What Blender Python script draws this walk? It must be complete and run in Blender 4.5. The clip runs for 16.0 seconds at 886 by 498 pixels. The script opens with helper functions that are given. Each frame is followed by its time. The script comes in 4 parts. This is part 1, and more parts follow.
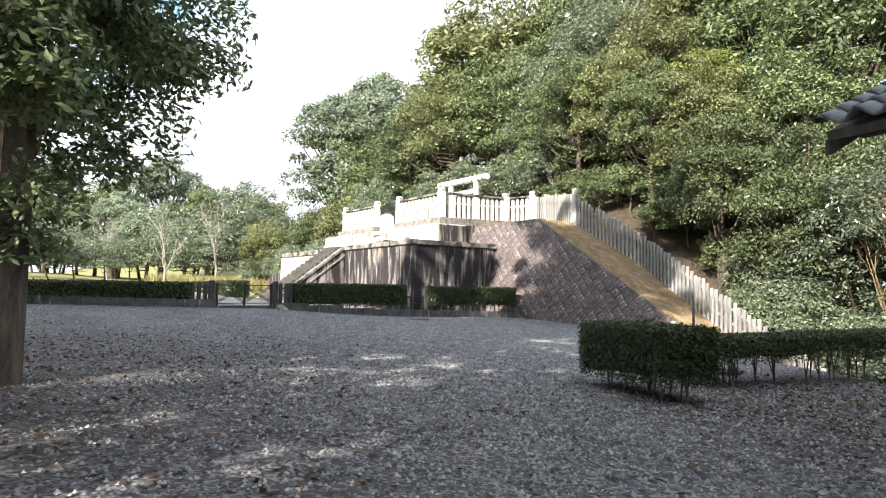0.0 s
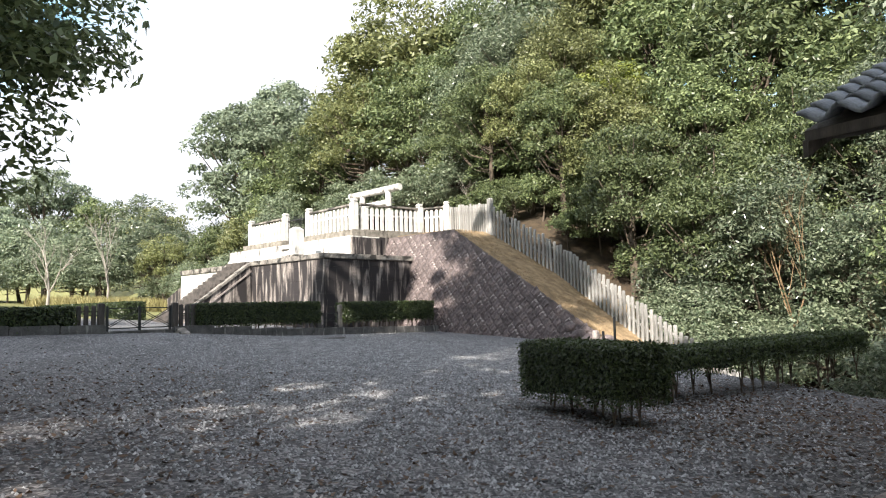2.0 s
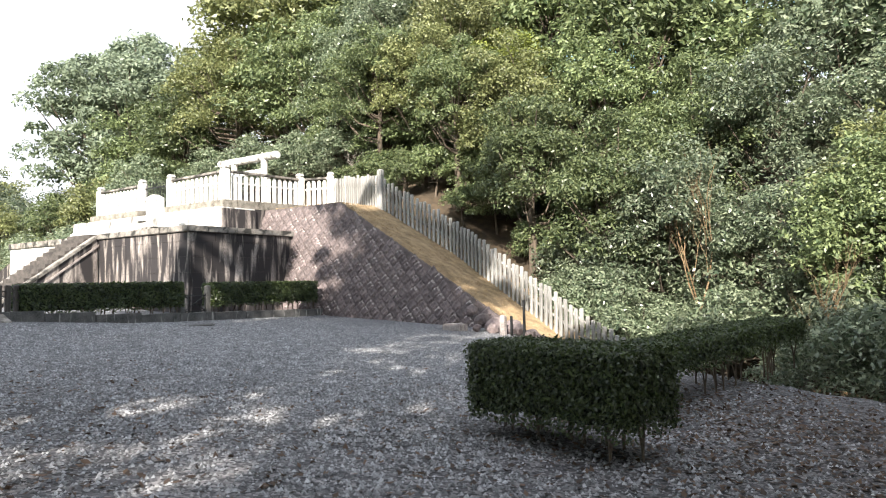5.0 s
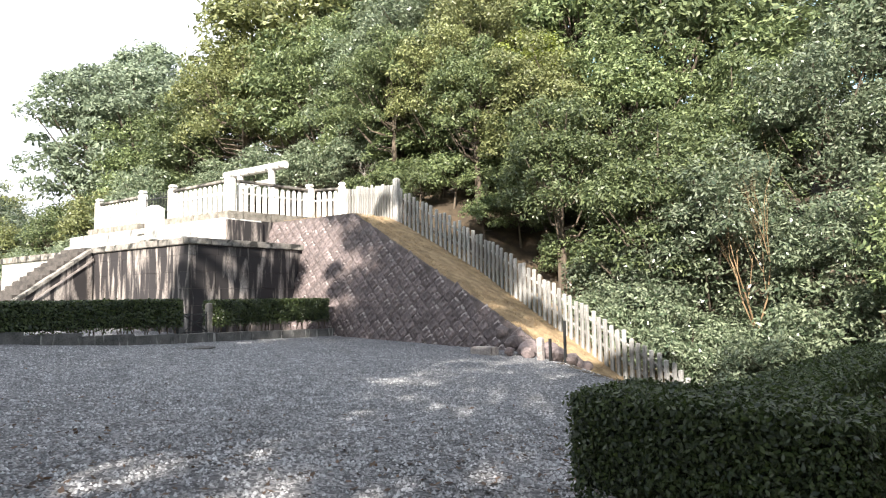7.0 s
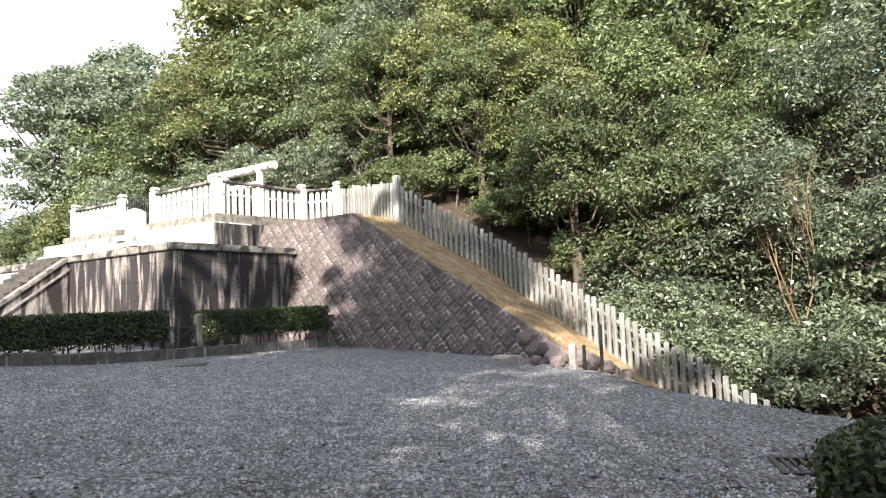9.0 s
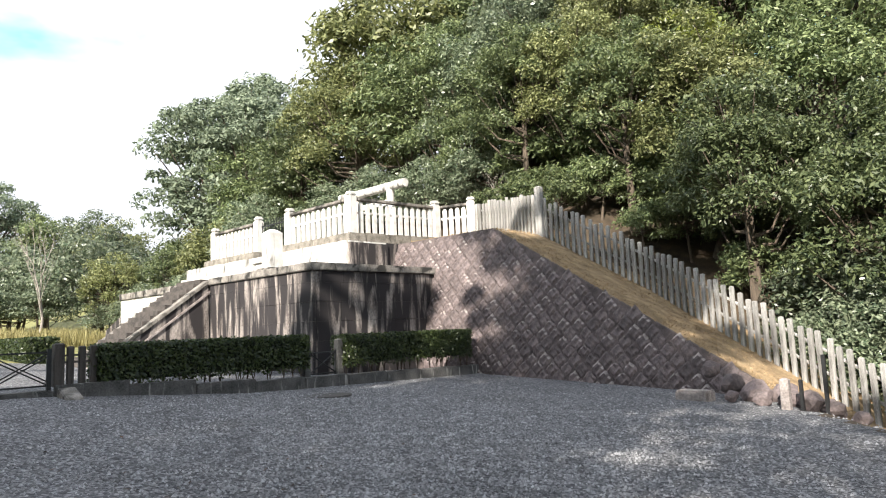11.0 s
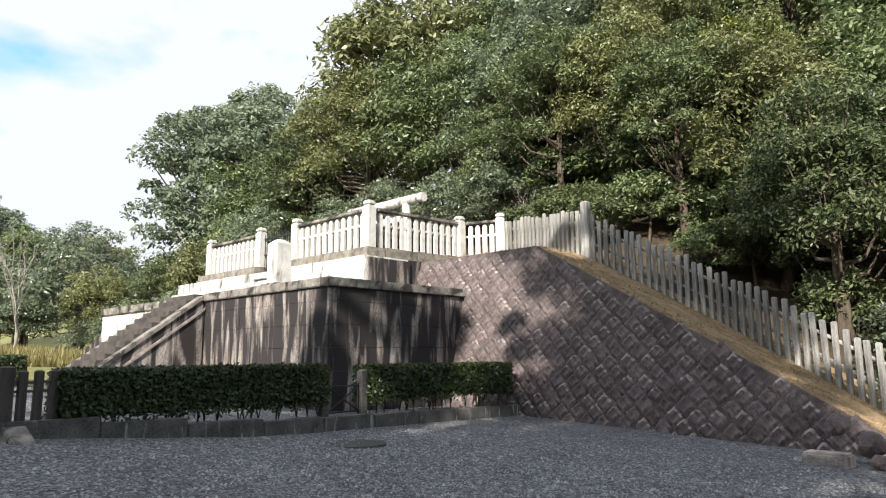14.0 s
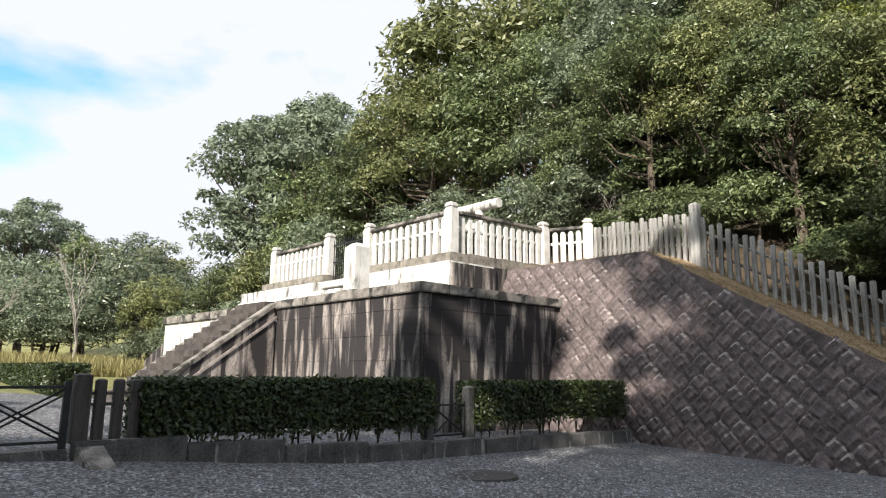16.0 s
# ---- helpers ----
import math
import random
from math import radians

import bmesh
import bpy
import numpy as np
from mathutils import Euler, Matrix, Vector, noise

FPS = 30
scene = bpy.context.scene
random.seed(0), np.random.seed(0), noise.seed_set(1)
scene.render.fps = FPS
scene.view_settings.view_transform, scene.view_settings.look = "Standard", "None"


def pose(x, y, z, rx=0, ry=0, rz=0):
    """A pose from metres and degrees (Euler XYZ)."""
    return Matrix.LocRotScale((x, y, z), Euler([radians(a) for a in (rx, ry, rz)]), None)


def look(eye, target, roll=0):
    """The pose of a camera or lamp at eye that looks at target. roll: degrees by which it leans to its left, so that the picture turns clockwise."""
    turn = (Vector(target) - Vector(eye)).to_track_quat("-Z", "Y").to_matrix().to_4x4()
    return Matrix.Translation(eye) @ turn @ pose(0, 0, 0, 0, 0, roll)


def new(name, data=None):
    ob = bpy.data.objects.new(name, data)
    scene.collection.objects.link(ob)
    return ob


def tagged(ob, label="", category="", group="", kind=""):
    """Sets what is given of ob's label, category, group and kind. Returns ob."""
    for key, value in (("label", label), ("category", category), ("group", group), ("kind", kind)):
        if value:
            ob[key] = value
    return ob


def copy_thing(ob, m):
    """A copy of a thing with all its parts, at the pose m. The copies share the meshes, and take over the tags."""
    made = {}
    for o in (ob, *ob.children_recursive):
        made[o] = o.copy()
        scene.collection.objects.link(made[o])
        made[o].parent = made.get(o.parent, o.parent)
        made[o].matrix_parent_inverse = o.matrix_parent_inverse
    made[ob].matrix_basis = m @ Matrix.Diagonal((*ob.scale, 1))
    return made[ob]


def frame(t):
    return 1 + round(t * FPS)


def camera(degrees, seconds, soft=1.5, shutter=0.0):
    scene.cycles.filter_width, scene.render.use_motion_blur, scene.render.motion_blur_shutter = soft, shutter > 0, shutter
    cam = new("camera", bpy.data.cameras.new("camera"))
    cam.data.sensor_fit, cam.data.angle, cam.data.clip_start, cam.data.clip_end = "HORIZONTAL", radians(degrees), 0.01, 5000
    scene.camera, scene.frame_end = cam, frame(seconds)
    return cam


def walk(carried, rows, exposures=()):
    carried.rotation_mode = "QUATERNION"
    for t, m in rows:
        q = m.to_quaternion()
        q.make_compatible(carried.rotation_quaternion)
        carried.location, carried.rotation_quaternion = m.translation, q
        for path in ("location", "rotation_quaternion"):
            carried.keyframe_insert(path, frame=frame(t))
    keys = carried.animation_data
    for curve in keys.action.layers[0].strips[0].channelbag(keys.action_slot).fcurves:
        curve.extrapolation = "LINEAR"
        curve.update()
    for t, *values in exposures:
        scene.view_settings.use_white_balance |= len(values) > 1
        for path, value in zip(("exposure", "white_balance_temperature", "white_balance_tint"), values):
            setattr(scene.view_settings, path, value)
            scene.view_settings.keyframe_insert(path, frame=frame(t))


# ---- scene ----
cam = camera(67.5, 16.0, soft=1.1)
PATH = [
    (0, (3.251, -3.819, 1.188), (2.355, -2.036, 1.322), 0.5),
    (0.5, (3.013, -3.774, 1.229), (2.227, -1.944, 1.411), -0.1),
    (1, (2.868, -3.663, 1.334), (2.198, -1.784, 1.477), -0.7),
    (1.5, (2.796, -3.413, 1.321), (2.223, -1.501, 1.454), -1.7),
    (2, (2.642, -3.111, 1.315), (2.0, -1.224, 1.48), -1.3),
    (2.5, (2.37, -2.829, 1.328), (1.753, -0.93, 1.446), -1.1),
    (3, (2.301, -2.458, 1.363), (1.765, -0.534, 1.451), -2.1),
    (3.5, (2.148, -2.101, 1.352), (1.661, -0.163, 1.45), -2.8),
    (4, (1.937, -1.755, 1.401), (1.539, 0.203, 1.494), -2.8),
    (6.5, (0.695, 0.554, 1.42), (0.485, 2.539, 1.539), 0.4),
    (7, (0.549, 0.998, 1.442), (0.256, 2.972, 1.586), -1.0),
    (7.5, (0.287, 1.419, 1.426), (-0.112, 3.372, 1.593), -1.4),
    (8, (0.042, 1.804, 1.423), (-0.315, 3.764, 1.602), -1.9),
    (8.5, (-0.141, 2.228, 1.446), (-0.508, 4.186, 1.622), -2.0),
    (9, (-0.456, 2.585, 1.463), (-0.701, 4.564, 1.619), -2.3),
    (9.5, (-0.701, 3.063, 1.453), (-0.951, 5.041, 1.612), -2.3),
    (10, (-1.056, 3.444, 1.463), (-1.458, 5.395, 1.644), -1.7),
    (12.5, (-2.51, 5.526, 1.721), (-3.136, 7.403, 2.011), -2.3),
    (13, (-2.818, 5.914, 1.674), (-3.357, 7.815, 1.982), -1.5),
    (13.5, (-3.281, 6.262, 1.654), (-3.823, 8.161, 1.972), -0.2),
    (14, (-3.672, 6.584, 1.647), (-4.224, 8.48, 1.963), -0.5),
    (14.5, (-4.086, 6.928, 1.652), (-4.678, 8.813, 1.964), -0.5),
    (15, (-4.561, 7.166, 1.653), (-5.156, 9.045, 1.99), 0.4),
    (15.5, (-4.933, 7.548, 1.634), (-5.554, 9.415, 1.993), 0.6),
    (16, (-5.441, 7.825, 1.593), (-6.109, 9.674, 1.961), 0.6),
]
walk(cam, [(t, look(eye, target, roll)) for t, eye, target, roll in PATH],
     exposures=[(0, 1.5), (1.0, 1.25), (2.5, 1.35), (4, 1.5), (6.5, 1.7), (9, 1.55), (12.5, 1.0), (16, 0.8)])

# ---- light ----
SUN_TRAVEL = Vector((0.06, 0.998, -0.60)).normalized()
sun_data = bpy.data.lights.new("sun", "SUN")
sun_data.energy, sun_data.angle, sun_data.color = 5.0, radians(0.6), (1.0, 0.94, 0.84)
sun = new("sun", sun_data)
sun.matrix_world = look((0, 0, 60), Vector((0, 0, 60)) + SUN_TRAVEL)

world = bpy.data.worlds.new("world")
scene.world = world
world.use_nodes = True
wn, wl = world.node_tree.nodes, world.node_tree.links
wn.clear()
w_out = wn.new("ShaderNodeOutputWorld")
w_bg = wn.new("ShaderNodeBackground")
w_sky = wn.new("ShaderNodeTexSky")
w_sky.sky_type, w_sky.sun_disc = "NISHITA", False
w_sky.sun_elevation, w_sky.sun_rotation = radians(31), radians(183)
w_gain = wn.new("ShaderNodeMix")
w_gain.data_type, w_gain.blend_type = "RGBA", "MULTIPLY"
w_gain.inputs[0].default_value = 1.0
w_gain.inputs[7].default_value = (0.13, 0.185, 0.165, 1)
w_geo = wn.new("ShaderNodeTexCoord")
w_map = wn.new("ShaderNodeMapping")
w_map.inputs["Location"].default_value = (0.35, 0.1, 0.2)
w_map.inputs["Rotation"].default_value = (0, 0, radians(-16))
w_map.inputs["Scale"].default_value = (1.0, 1.0, 2.2)
w_noise = wn.new("ShaderNodeTexNoise")
w_noise.inputs["Scale"].default_value, w_noise.inputs["Detail"].default_value = 2.1, 6.0
w_noise.inputs["Roughness"].default_value = 0.5
w_ramp = wn.new("ShaderNodeValToRGB")
w_ramp.color_ramp.elements[0].position, w_ramp.color_ramp.elements[1].position = 0.36, 0.47
w_mix = wn.new("ShaderNodeMix")
w_mix.data_type = "RGBA"
w_mix.inputs[7].default_value = (0.54, 0.56, 0.61, 1)
wl.new(w_geo.outputs["Generated"], w_map.inputs["Vector"])
wl.new(w_map.outputs["Vector"], w_noise.inputs["Vector"])
wl.new(w_noise.outputs["Fac"], w_ramp.inputs["Fac"])
wl.new(w_sky.outputs["Color"], w_gain.inputs[6])
wl.new(w_gain.outputs[2], w_mix.inputs[6])
wl.new(w_ramp.outputs["Color"], w_mix.inputs[0])
wl.new(w_mix.outputs[2], w_bg.inputs["Color"])
w_bg.inputs["Strength"].default_value = 1.0
wl.new(w_bg.outputs["Background"], w_out.inputs["Surface"])


# ---- materials ----
def mat(name, dark, light, scale=6.0, rough=0.85, bump=0.3, fine=40.0, stretch=(1, 1, 1), low=0.35, high=0.65,
        stain=None, stain_scale=(1, 1, 1), stain_low=0.5, stain_high=0.62, per_piece=0.0, island=0.0, metal=0.0, coords="Object"):
    m = bpy.data.materials.new(name)
    m.use_nodes = True
    n, l = m.node_tree.nodes, m.node_tree.links
    bsdf = n["Principled BSDF"]
    bsdf.inputs["Roughness"].default_value, bsdf.inputs["Metallic"].default_value = rough, metal
    co = n.new("ShaderNodeTexCoord")
    mp = n.new("ShaderNodeMapping")
    mp.inputs["Scale"].default_value = stretch
    l.new(co.outputs[coords], mp.inputs["Vector"])
    big = n.new("ShaderNodeTexNoise")
    big.inputs["Scale"].default_value, big.inputs["Detail"].default_value = scale, 6
    small = n.new("ShaderNodeTexNoise")
    small.inputs["Scale"].default_value, small.inputs["Detail"].default_value = fine, 4
    l.new(mp.outputs["Vector"], big.inputs["Vector"])
    l.new(mp.outputs["Vector"], small.inputs["Vector"])
    mean = n.new("ShaderNodeMath")
    mean.operation = "MULTIPLY_ADD"
    mean.inputs[1].default_value = 0.4
    scaled = n.new("ShaderNodeMath")
    scaled.operation = "MULTIPLY"
    scaled.inputs[1].default_value = 0.6
    l.new(big.outputs["Fac"], scaled.inputs[0])
    l.new(small.outputs["Fac"], mean.inputs[0])
    l.new(scaled.outputs[0], mean.inputs[2])
    ramp = n.new("ShaderNodeValToRGB")
    ramp.color_ramp.elements[0].position, ramp.color_ramp.elements[1].position = low, high
    ramp.color_ramp.elements[0].color, ramp.color_ramp.elements[1].color = (*dark, 1), (*light, 1)
    l.new(mean.outputs[0], ramp.inputs["Fac"])
    colour = ramp.outputs["Color"]
    if stain:
        sm = n.new("ShaderNodeMapping")
        sm.inputs["Scale"].default_value = stain_scale
        sn = n.new("ShaderNodeTexNoise")
        sn.inputs["Scale"].default_value, sn.inputs["Detail"].default_value, sn.inputs["Distortion"].default_value = 1.0, 9, 0.5
        sr = n.new("ShaderNodeValToRGB")
        sr.color_ramp.elements[0].position, sr.color_ramp.elements[1].position = stain_low, stain_high
        mx = n.new("ShaderNodeMix")
        mx.data_type = "RGBA"
        mx.inputs[7].default_value = (*stain, 1)
        l.new(co.outputs[coords], sm.inputs["Vector"])
        l.new(sm.outputs["Vector"], sn.inputs["Vector"])
        l.new(sn.outputs["Fac"], sr.inputs["Fac"])
        l.new(sr.outputs["Color"], mx.inputs[0])
        l.new(colour, mx.inputs[6])
        colour = mx.outputs[2]
    if per_piece or island:
        hsv = n.new("ShaderNodeHueSaturation")
        if per_piece:
            source = n.new("ShaderNodeObjectInfo").outputs["Random"]
        else:
            source = n.new("ShaderNodeNewGeometry").outputs["Random Per Island"]
        span = n.new("ShaderNodeMapRange")
        amount = per_piece or island
        span.inputs["To Min"].default_value, span.inputs["To Max"].default_value = 1 - amount, 1 + amount
        l.new(source, span.inputs["Value"])
        l.new(span.outputs["Result"], hsv.inputs["Value"])
        l.new(colour, hsv.inputs["Color"])
        colour = hsv.outputs["Color"]
    l.new(colour, bsdf.inputs["Base Color"])
    if bump:
        bp = n.new("ShaderNodeBump")
        bp.inputs["Strength"].default_value, bp.inputs["Distance"].default_value = bump, 0.02
        l.new(mean.outputs[0], bp.inputs["Height"])
        l.new(bp.outputs["Normal"], bsdf.inputs["Normal"])
    return m


def leaf_mat(name, dark, light, rough=0.42, span=0.5):
    m = bpy.data.materials.new(name)
    m.use_nodes = True
    n, l = m.node_tree.nodes, m.node_tree.links
    bsdf, out = n["Principled BSDF"], n["Material Output"]
    bsdf.inputs["Roughness"].default_value = rough
    geo = n.new("ShaderNodeNewGeometry")
    ramp = n.new("ShaderNodeValToRGB")
    ramp.color_ramp.elements[0].color, ramp.color_ramp.elements[1].color = (*dark, 1), (*light, 1)
    info = n.new("ShaderNodeObjectInfo")
    shift = n.new("ShaderNodeMapRange")
    shift.inputs["To Min"].default_value, shift.inputs["To Max"].default_value = 1 - span * 0.5, 1 + span * 0.5
    hsv = n.new("ShaderNodeHueSaturation")
    l.new(info.outputs["Random"], shift.inputs["Value"])
    l.new(shift.outputs["Result"], hsv.inputs["Value"])
    l.new(geo.outputs["Random Per Island"], ramp.inputs["Fac"])
    l.new(ramp.outputs["Color"], hsv.inputs["Color"])
    l.new(hsv.outputs["Color"], bsdf.inputs["Base Color"])
    thin = n.new("ShaderNodeBsdfTranslucent")
    l.new(hsv.outputs["Color"], thin.inputs["Color"])
    mix = n.new("ShaderNodeMixShader")
    mix.inputs["Fac"].default_value = 0.36
    l.new(bsdf.outputs["BSDF"], mix.inputs[1])
    l.new(thin.outputs["BSDF"], mix.inputs[2])
    l.new(mix.outputs["Shader"], out.inputs["Surface"])
    return m


def gravel_mat(name, litter_spots):
    """Grey chips in cells, uneven patches, and brown leaf litter spreading round the given spots (a, b, inner, outer)."""
    m = bpy.data.materials.new(name)
    m.use_nodes = True
    n, l = m.node_tree.nodes, m.node_tree.links
    bsdf = n["Principled BSDF"]
    bsdf.inputs["Roughness"].default_value = 0.9
    co = n.new("ShaderNodeTexCoord")
    chips = n.new("ShaderNodeTexVoronoi")
    chips.inputs["Scale"].default_value = 34
    coarse = n.new("ShaderNodeTexNoise")
    coarse.inputs["Scale"].default_value, coarse.inputs["Detail"].default_value = 0.7, 5
    grain = n.new("ShaderNodeTexNoise")
    grain.inputs["Scale"].default_value, grain.inputs["Detail"].default_value = 14, 5
    for t in (chips, coarse, grain):
        l.new(co.outputs["Object"], t.inputs["Vector"])
    one = n.new("ShaderNodeSeparateColor")
    l.new(chips.outputs["Color"], one.inputs["Color"])
    mixed = n.new("ShaderNodeMix")
    mixed.inputs[0].default_value = 0.42
    l.new(one.outputs["Red"], mixed.inputs[2])
    l.new(grain.outputs["Fac"], mixed.inputs[3])
    ramp = n.new("ShaderNodeValToRGB")
    e = ramp.color_ramp.elements
    e[0].position, e[1].position = 0.2, 0.85
    e[0].color, e[1].color = (0.030, 0.030, 0.034, 1), (0.36, 0.355, 0.36, 1)
    mid = e.new(0.55)
    mid.color = (0.115, 0.113, 0.12, 1)
    l.new(mixed.outputs[0], ramp.inputs["Fac"])
    patch = n.new("ShaderNodeMapRange")
    patch.inputs["From Min"].default_value, patch.inputs["From Max"].default_value = 0.3, 0.7
    patch.inputs["To Min"].default_value, patch.inputs["To Max"].default_value = 0.75, 1.2
    l.new(coarse.outputs["Fac"], patch.inputs["Value"])
    hsv = n.new("ShaderNodeHueSaturation")
    l.new(patch.outputs["Result"], hsv.inputs["Value"])
    l.new(ramp.outputs["Color"], hsv.inputs["Color"])
    colour = hsv.outputs["Color"]
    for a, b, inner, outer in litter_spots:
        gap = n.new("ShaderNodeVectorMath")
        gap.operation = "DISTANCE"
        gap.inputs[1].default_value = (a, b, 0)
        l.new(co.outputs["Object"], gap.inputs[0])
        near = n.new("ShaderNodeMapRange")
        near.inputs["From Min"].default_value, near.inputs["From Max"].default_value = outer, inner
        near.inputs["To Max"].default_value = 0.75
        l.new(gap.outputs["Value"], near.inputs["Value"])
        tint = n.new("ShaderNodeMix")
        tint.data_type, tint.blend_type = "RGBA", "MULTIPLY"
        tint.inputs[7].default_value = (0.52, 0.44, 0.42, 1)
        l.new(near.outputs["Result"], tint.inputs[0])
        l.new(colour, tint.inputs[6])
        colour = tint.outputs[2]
    l.new(colour, bsdf.inputs["Base Color"])
    bp = n.new("ShaderNodeBump")
    bp.inputs["Strength"].default_value, bp.inputs["Distance"].default_value = 0.9, 0.02
    l.new(mixed.outputs[0], bp.inputs["Height"])
    l.new(bp.outputs["Normal"], bsdf.inputs["Normal"])
    return m


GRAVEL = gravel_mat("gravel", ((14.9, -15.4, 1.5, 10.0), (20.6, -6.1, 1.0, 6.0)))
PEBBLE = mat("pebble", (0.09, 0.09, 0.095), (0.34, 0.335, 0.34), 5, 0.8, 0.2, 60, island=0.6)
SOIL = mat("forest_floor", (0.022, 0.016, 0.010), (0.085, 0.058, 0.034), 3, 0.95, 0.8, 25)
TURF = mat("winter_turf", (0.09, 0.10, 0.03), (0.25, 0.23, 0.08), 2, 0.95, 0.6, 30)
DRY_GRASS = mat("dry_grass", (0.16, 0.105, 0.055), (0.42, 0.30, 0.17), 3, 0.95, 0.9, 45, island=0.3)
CONCRETE = mat("weathered_masonry", (0.05, 0.036, 0.033), (0.44, 0.385, 0.35), 1.3, 0.85, 0.5, 22, stretch=(1.4, 1.4, 0.6), low=0.34, high=0.64,
               stain=(0.022, 0.018, 0.019), stain_scale=(3.6, 3.6, 0.5), stain_low=0.37, stain_high=0.50)
COPING = mat("mossy_coping", (0.08, 0.07, 0.06), (0.34, 0.31, 0.28), 4, 0.9, 0.6, 35,
             stain=(0.03, 0.028, 0.025), stain_scale=(2, 2, 2), stain_low=0.5, stain_high=0.6)
PALE_STONE = mat("pale_granite", (0.34, 0.32, 0.295), (0.68, 0.66, 0.63), 3, 0.8, 0.3, 50, low=0.25, high=0.62,
                 stain=(0.1, 0.09, 0.08), stain_scale=(4, 4, 1.0), stain_low=0.54, stain_high=0.70)
DARK_STONE = mat("lichened_plinth", (0.07, 0.06, 0.05), (0.3, 0.27, 0.23), 4, 0.9, 0.6, 35)
WALL_STONE = mat("purple_brown_stone", (0.045, 0.035, 0.036), (0.215, 0.17, 0.165), 3.5, 0.85, 0.9, 24, low=0.3, high=0.7, per_piece=0.22)
MORTAR = mat("dark_mortar", (0.04, 0.031, 0.03), (0.15, 0.118, 0.112), 4, 0.95, 0.5, 30)
# pale stone, also painting the sun-caught upper edges of the wall stones
EDGE_STONE = mat("pale_stone_sunlit_edge", (0.13, 0.108, 0.1), (0.4, 0.35, 0.33), 6, 0.85, 0.4, 30)
STEP_STONE = mat("dark_steps", (0.025, 0.021, 0.02), (0.10, 0.085, 0.076), 3, 0.9, 0.5, 30)
KERB = mat("dark_kerb", (0.035, 0.034, 0.033), (0.14, 0.132, 0.125), 3, 0.9, 0.5, 30,
           stain=(0.3, 0.29, 0.27), stain_scale=(9, 9, 1.5), stain_low=0.6, stain_high=0.7)
OLD_WOOD = mat("weathered_wood", (0.10, 0.094, 0.088), (0.43, 0.415, 0.395), 2, 0.85, 0.5, 30, stretch=(6, 6, 0.7), per_piece=0.25)
DARK_WOOD = mat("dark_wood", (0.025, 0.02, 0.018), (0.09, 0.075, 0.065), 2, 0.8, 0.4, 30, stretch=(6, 6, 0.7))
IRON = mat("black_iron", (0.012, 0.012, 0.013), (0.03, 0.03, 0.03), 8, 0.5, 0.1, 50, metal=0.3)
BARK = mat("bark", (0.035, 0.026, 0.019), (0.15, 0.115, 0.085), 3, 0.95, 1.0, 22, stretch=(3, 3, 0.6))
PALE_BARK = mat("pale_bark", (0.17, 0.145, 0.125), (0.40, 0.36, 0.32), 3, 0.9, 0.5, 22, stretch=(3, 3, 0.6))
TILE = mat("grey_roof_tile", (0.10, 0.11, 0.13), (0.26, 0.28, 0.32), 5, 0.35, 0.2, 40, per_piece=0.25)
PLASTER = mat("cream_plaster", (0.62, 0.58, 0.5), (0.8, 0.77, 0.7), 1.5, 0.9, 0.15, 40)
COVER = mat("rusty_iron_cover", (0.02, 0.02, 0.02), (0.07, 0.06, 0.055), 8, 0.7, 0.4, 60)
LEAF = [leaf_mat("leaf_deep", (0.05, 0.075, 0.032), (0.235, 0.275, 0.125)),
        leaf_mat("leaf_olive", (0.07, 0.085, 0.03), (0.285, 0.295, 0.13)),
        leaf_mat("leaf_glossy", (0.055, 0.085, 0.045), (0.29, 0.325, 0.215), 0.3),
        leaf_mat("leaf_yellow", (0.09, 0.11, 0.02), (0.26, 0.29, 0.06))]
# grey-green leaves, lightened so that the colour carries the distance haze
LEAF_FAR = leaf_mat("leaf_grey_hazed", (0.13, 0.165, 0.11), (0.30, 0.35, 0.24), 0.6)
HEDGE_LEAF = leaf_mat("hedge_leaf", (0.016, 0.028, 0.010), (0.075, 0.10, 0.03), 0.4, 0.2)
# near-black colour standing in for the shade inside the hedges
HEDGE_DARK = mat("hedge_inner_shade", (0.006, 0.009, 0.004), (0.02, 0.026, 0.010), 12, 0.95, 0.8, 40)
DRY_LEAF = leaf_mat("withered_leaf", (0.16, 0.10, 0.05), (0.34, 0.24, 0.14), 0.7)
LITTER = leaf_mat("fallen_leaf", (0.035, 0.022, 0.016), (0.16, 0.10, 0.065), 0.7)
REED = leaf_mat("dry_reed", (0.2, 0.17, 0.06), (0.5, 0.44, 0.2), 0.7)

# ---- helpers: everything of the tomb lies square to its own axes, a along its front and b into the hill ----
SITE = Matrix.Translation((-10.6, 20.76, 0)) @ Matrix.Rotation(radians(-27), 4, "Z")


def to_site(x, y):
    p = SITE.inverted() @ Vector((x, y, 0))
    return p.x, p.y


def thing(name, a, b, z, turn=0, label="", category="", group="", kind="", site=True):
    ob = new(name)
    m = Matrix.Translation((a, b, z)) @ Matrix.Rotation(radians(turn), 4, "Z")
    ob.matrix_basis = SITE @ m if site else m
    return tagged(ob, label, category, group, kind)


def mesh_of(bm, name, *materials, smooth=False):
    me = bpy.data.meshes.new(name)
    bm.to_mesh(me)
    bm.free()
    for m in materials:
        me.materials.append(m)
    if smooth:
        me.shade_smooth()
    return me


def part(name, bm, material, parent, label="", smooth=False, at=None):
    me = bm if isinstance(bm, bpy.types.Mesh) else mesh_of(bm, name, material, smooth=smooth)
    ob = new(name, me)
    ob.parent = parent
    if at is not None:
        ob.matrix_basis = at
    return tagged(ob, label)


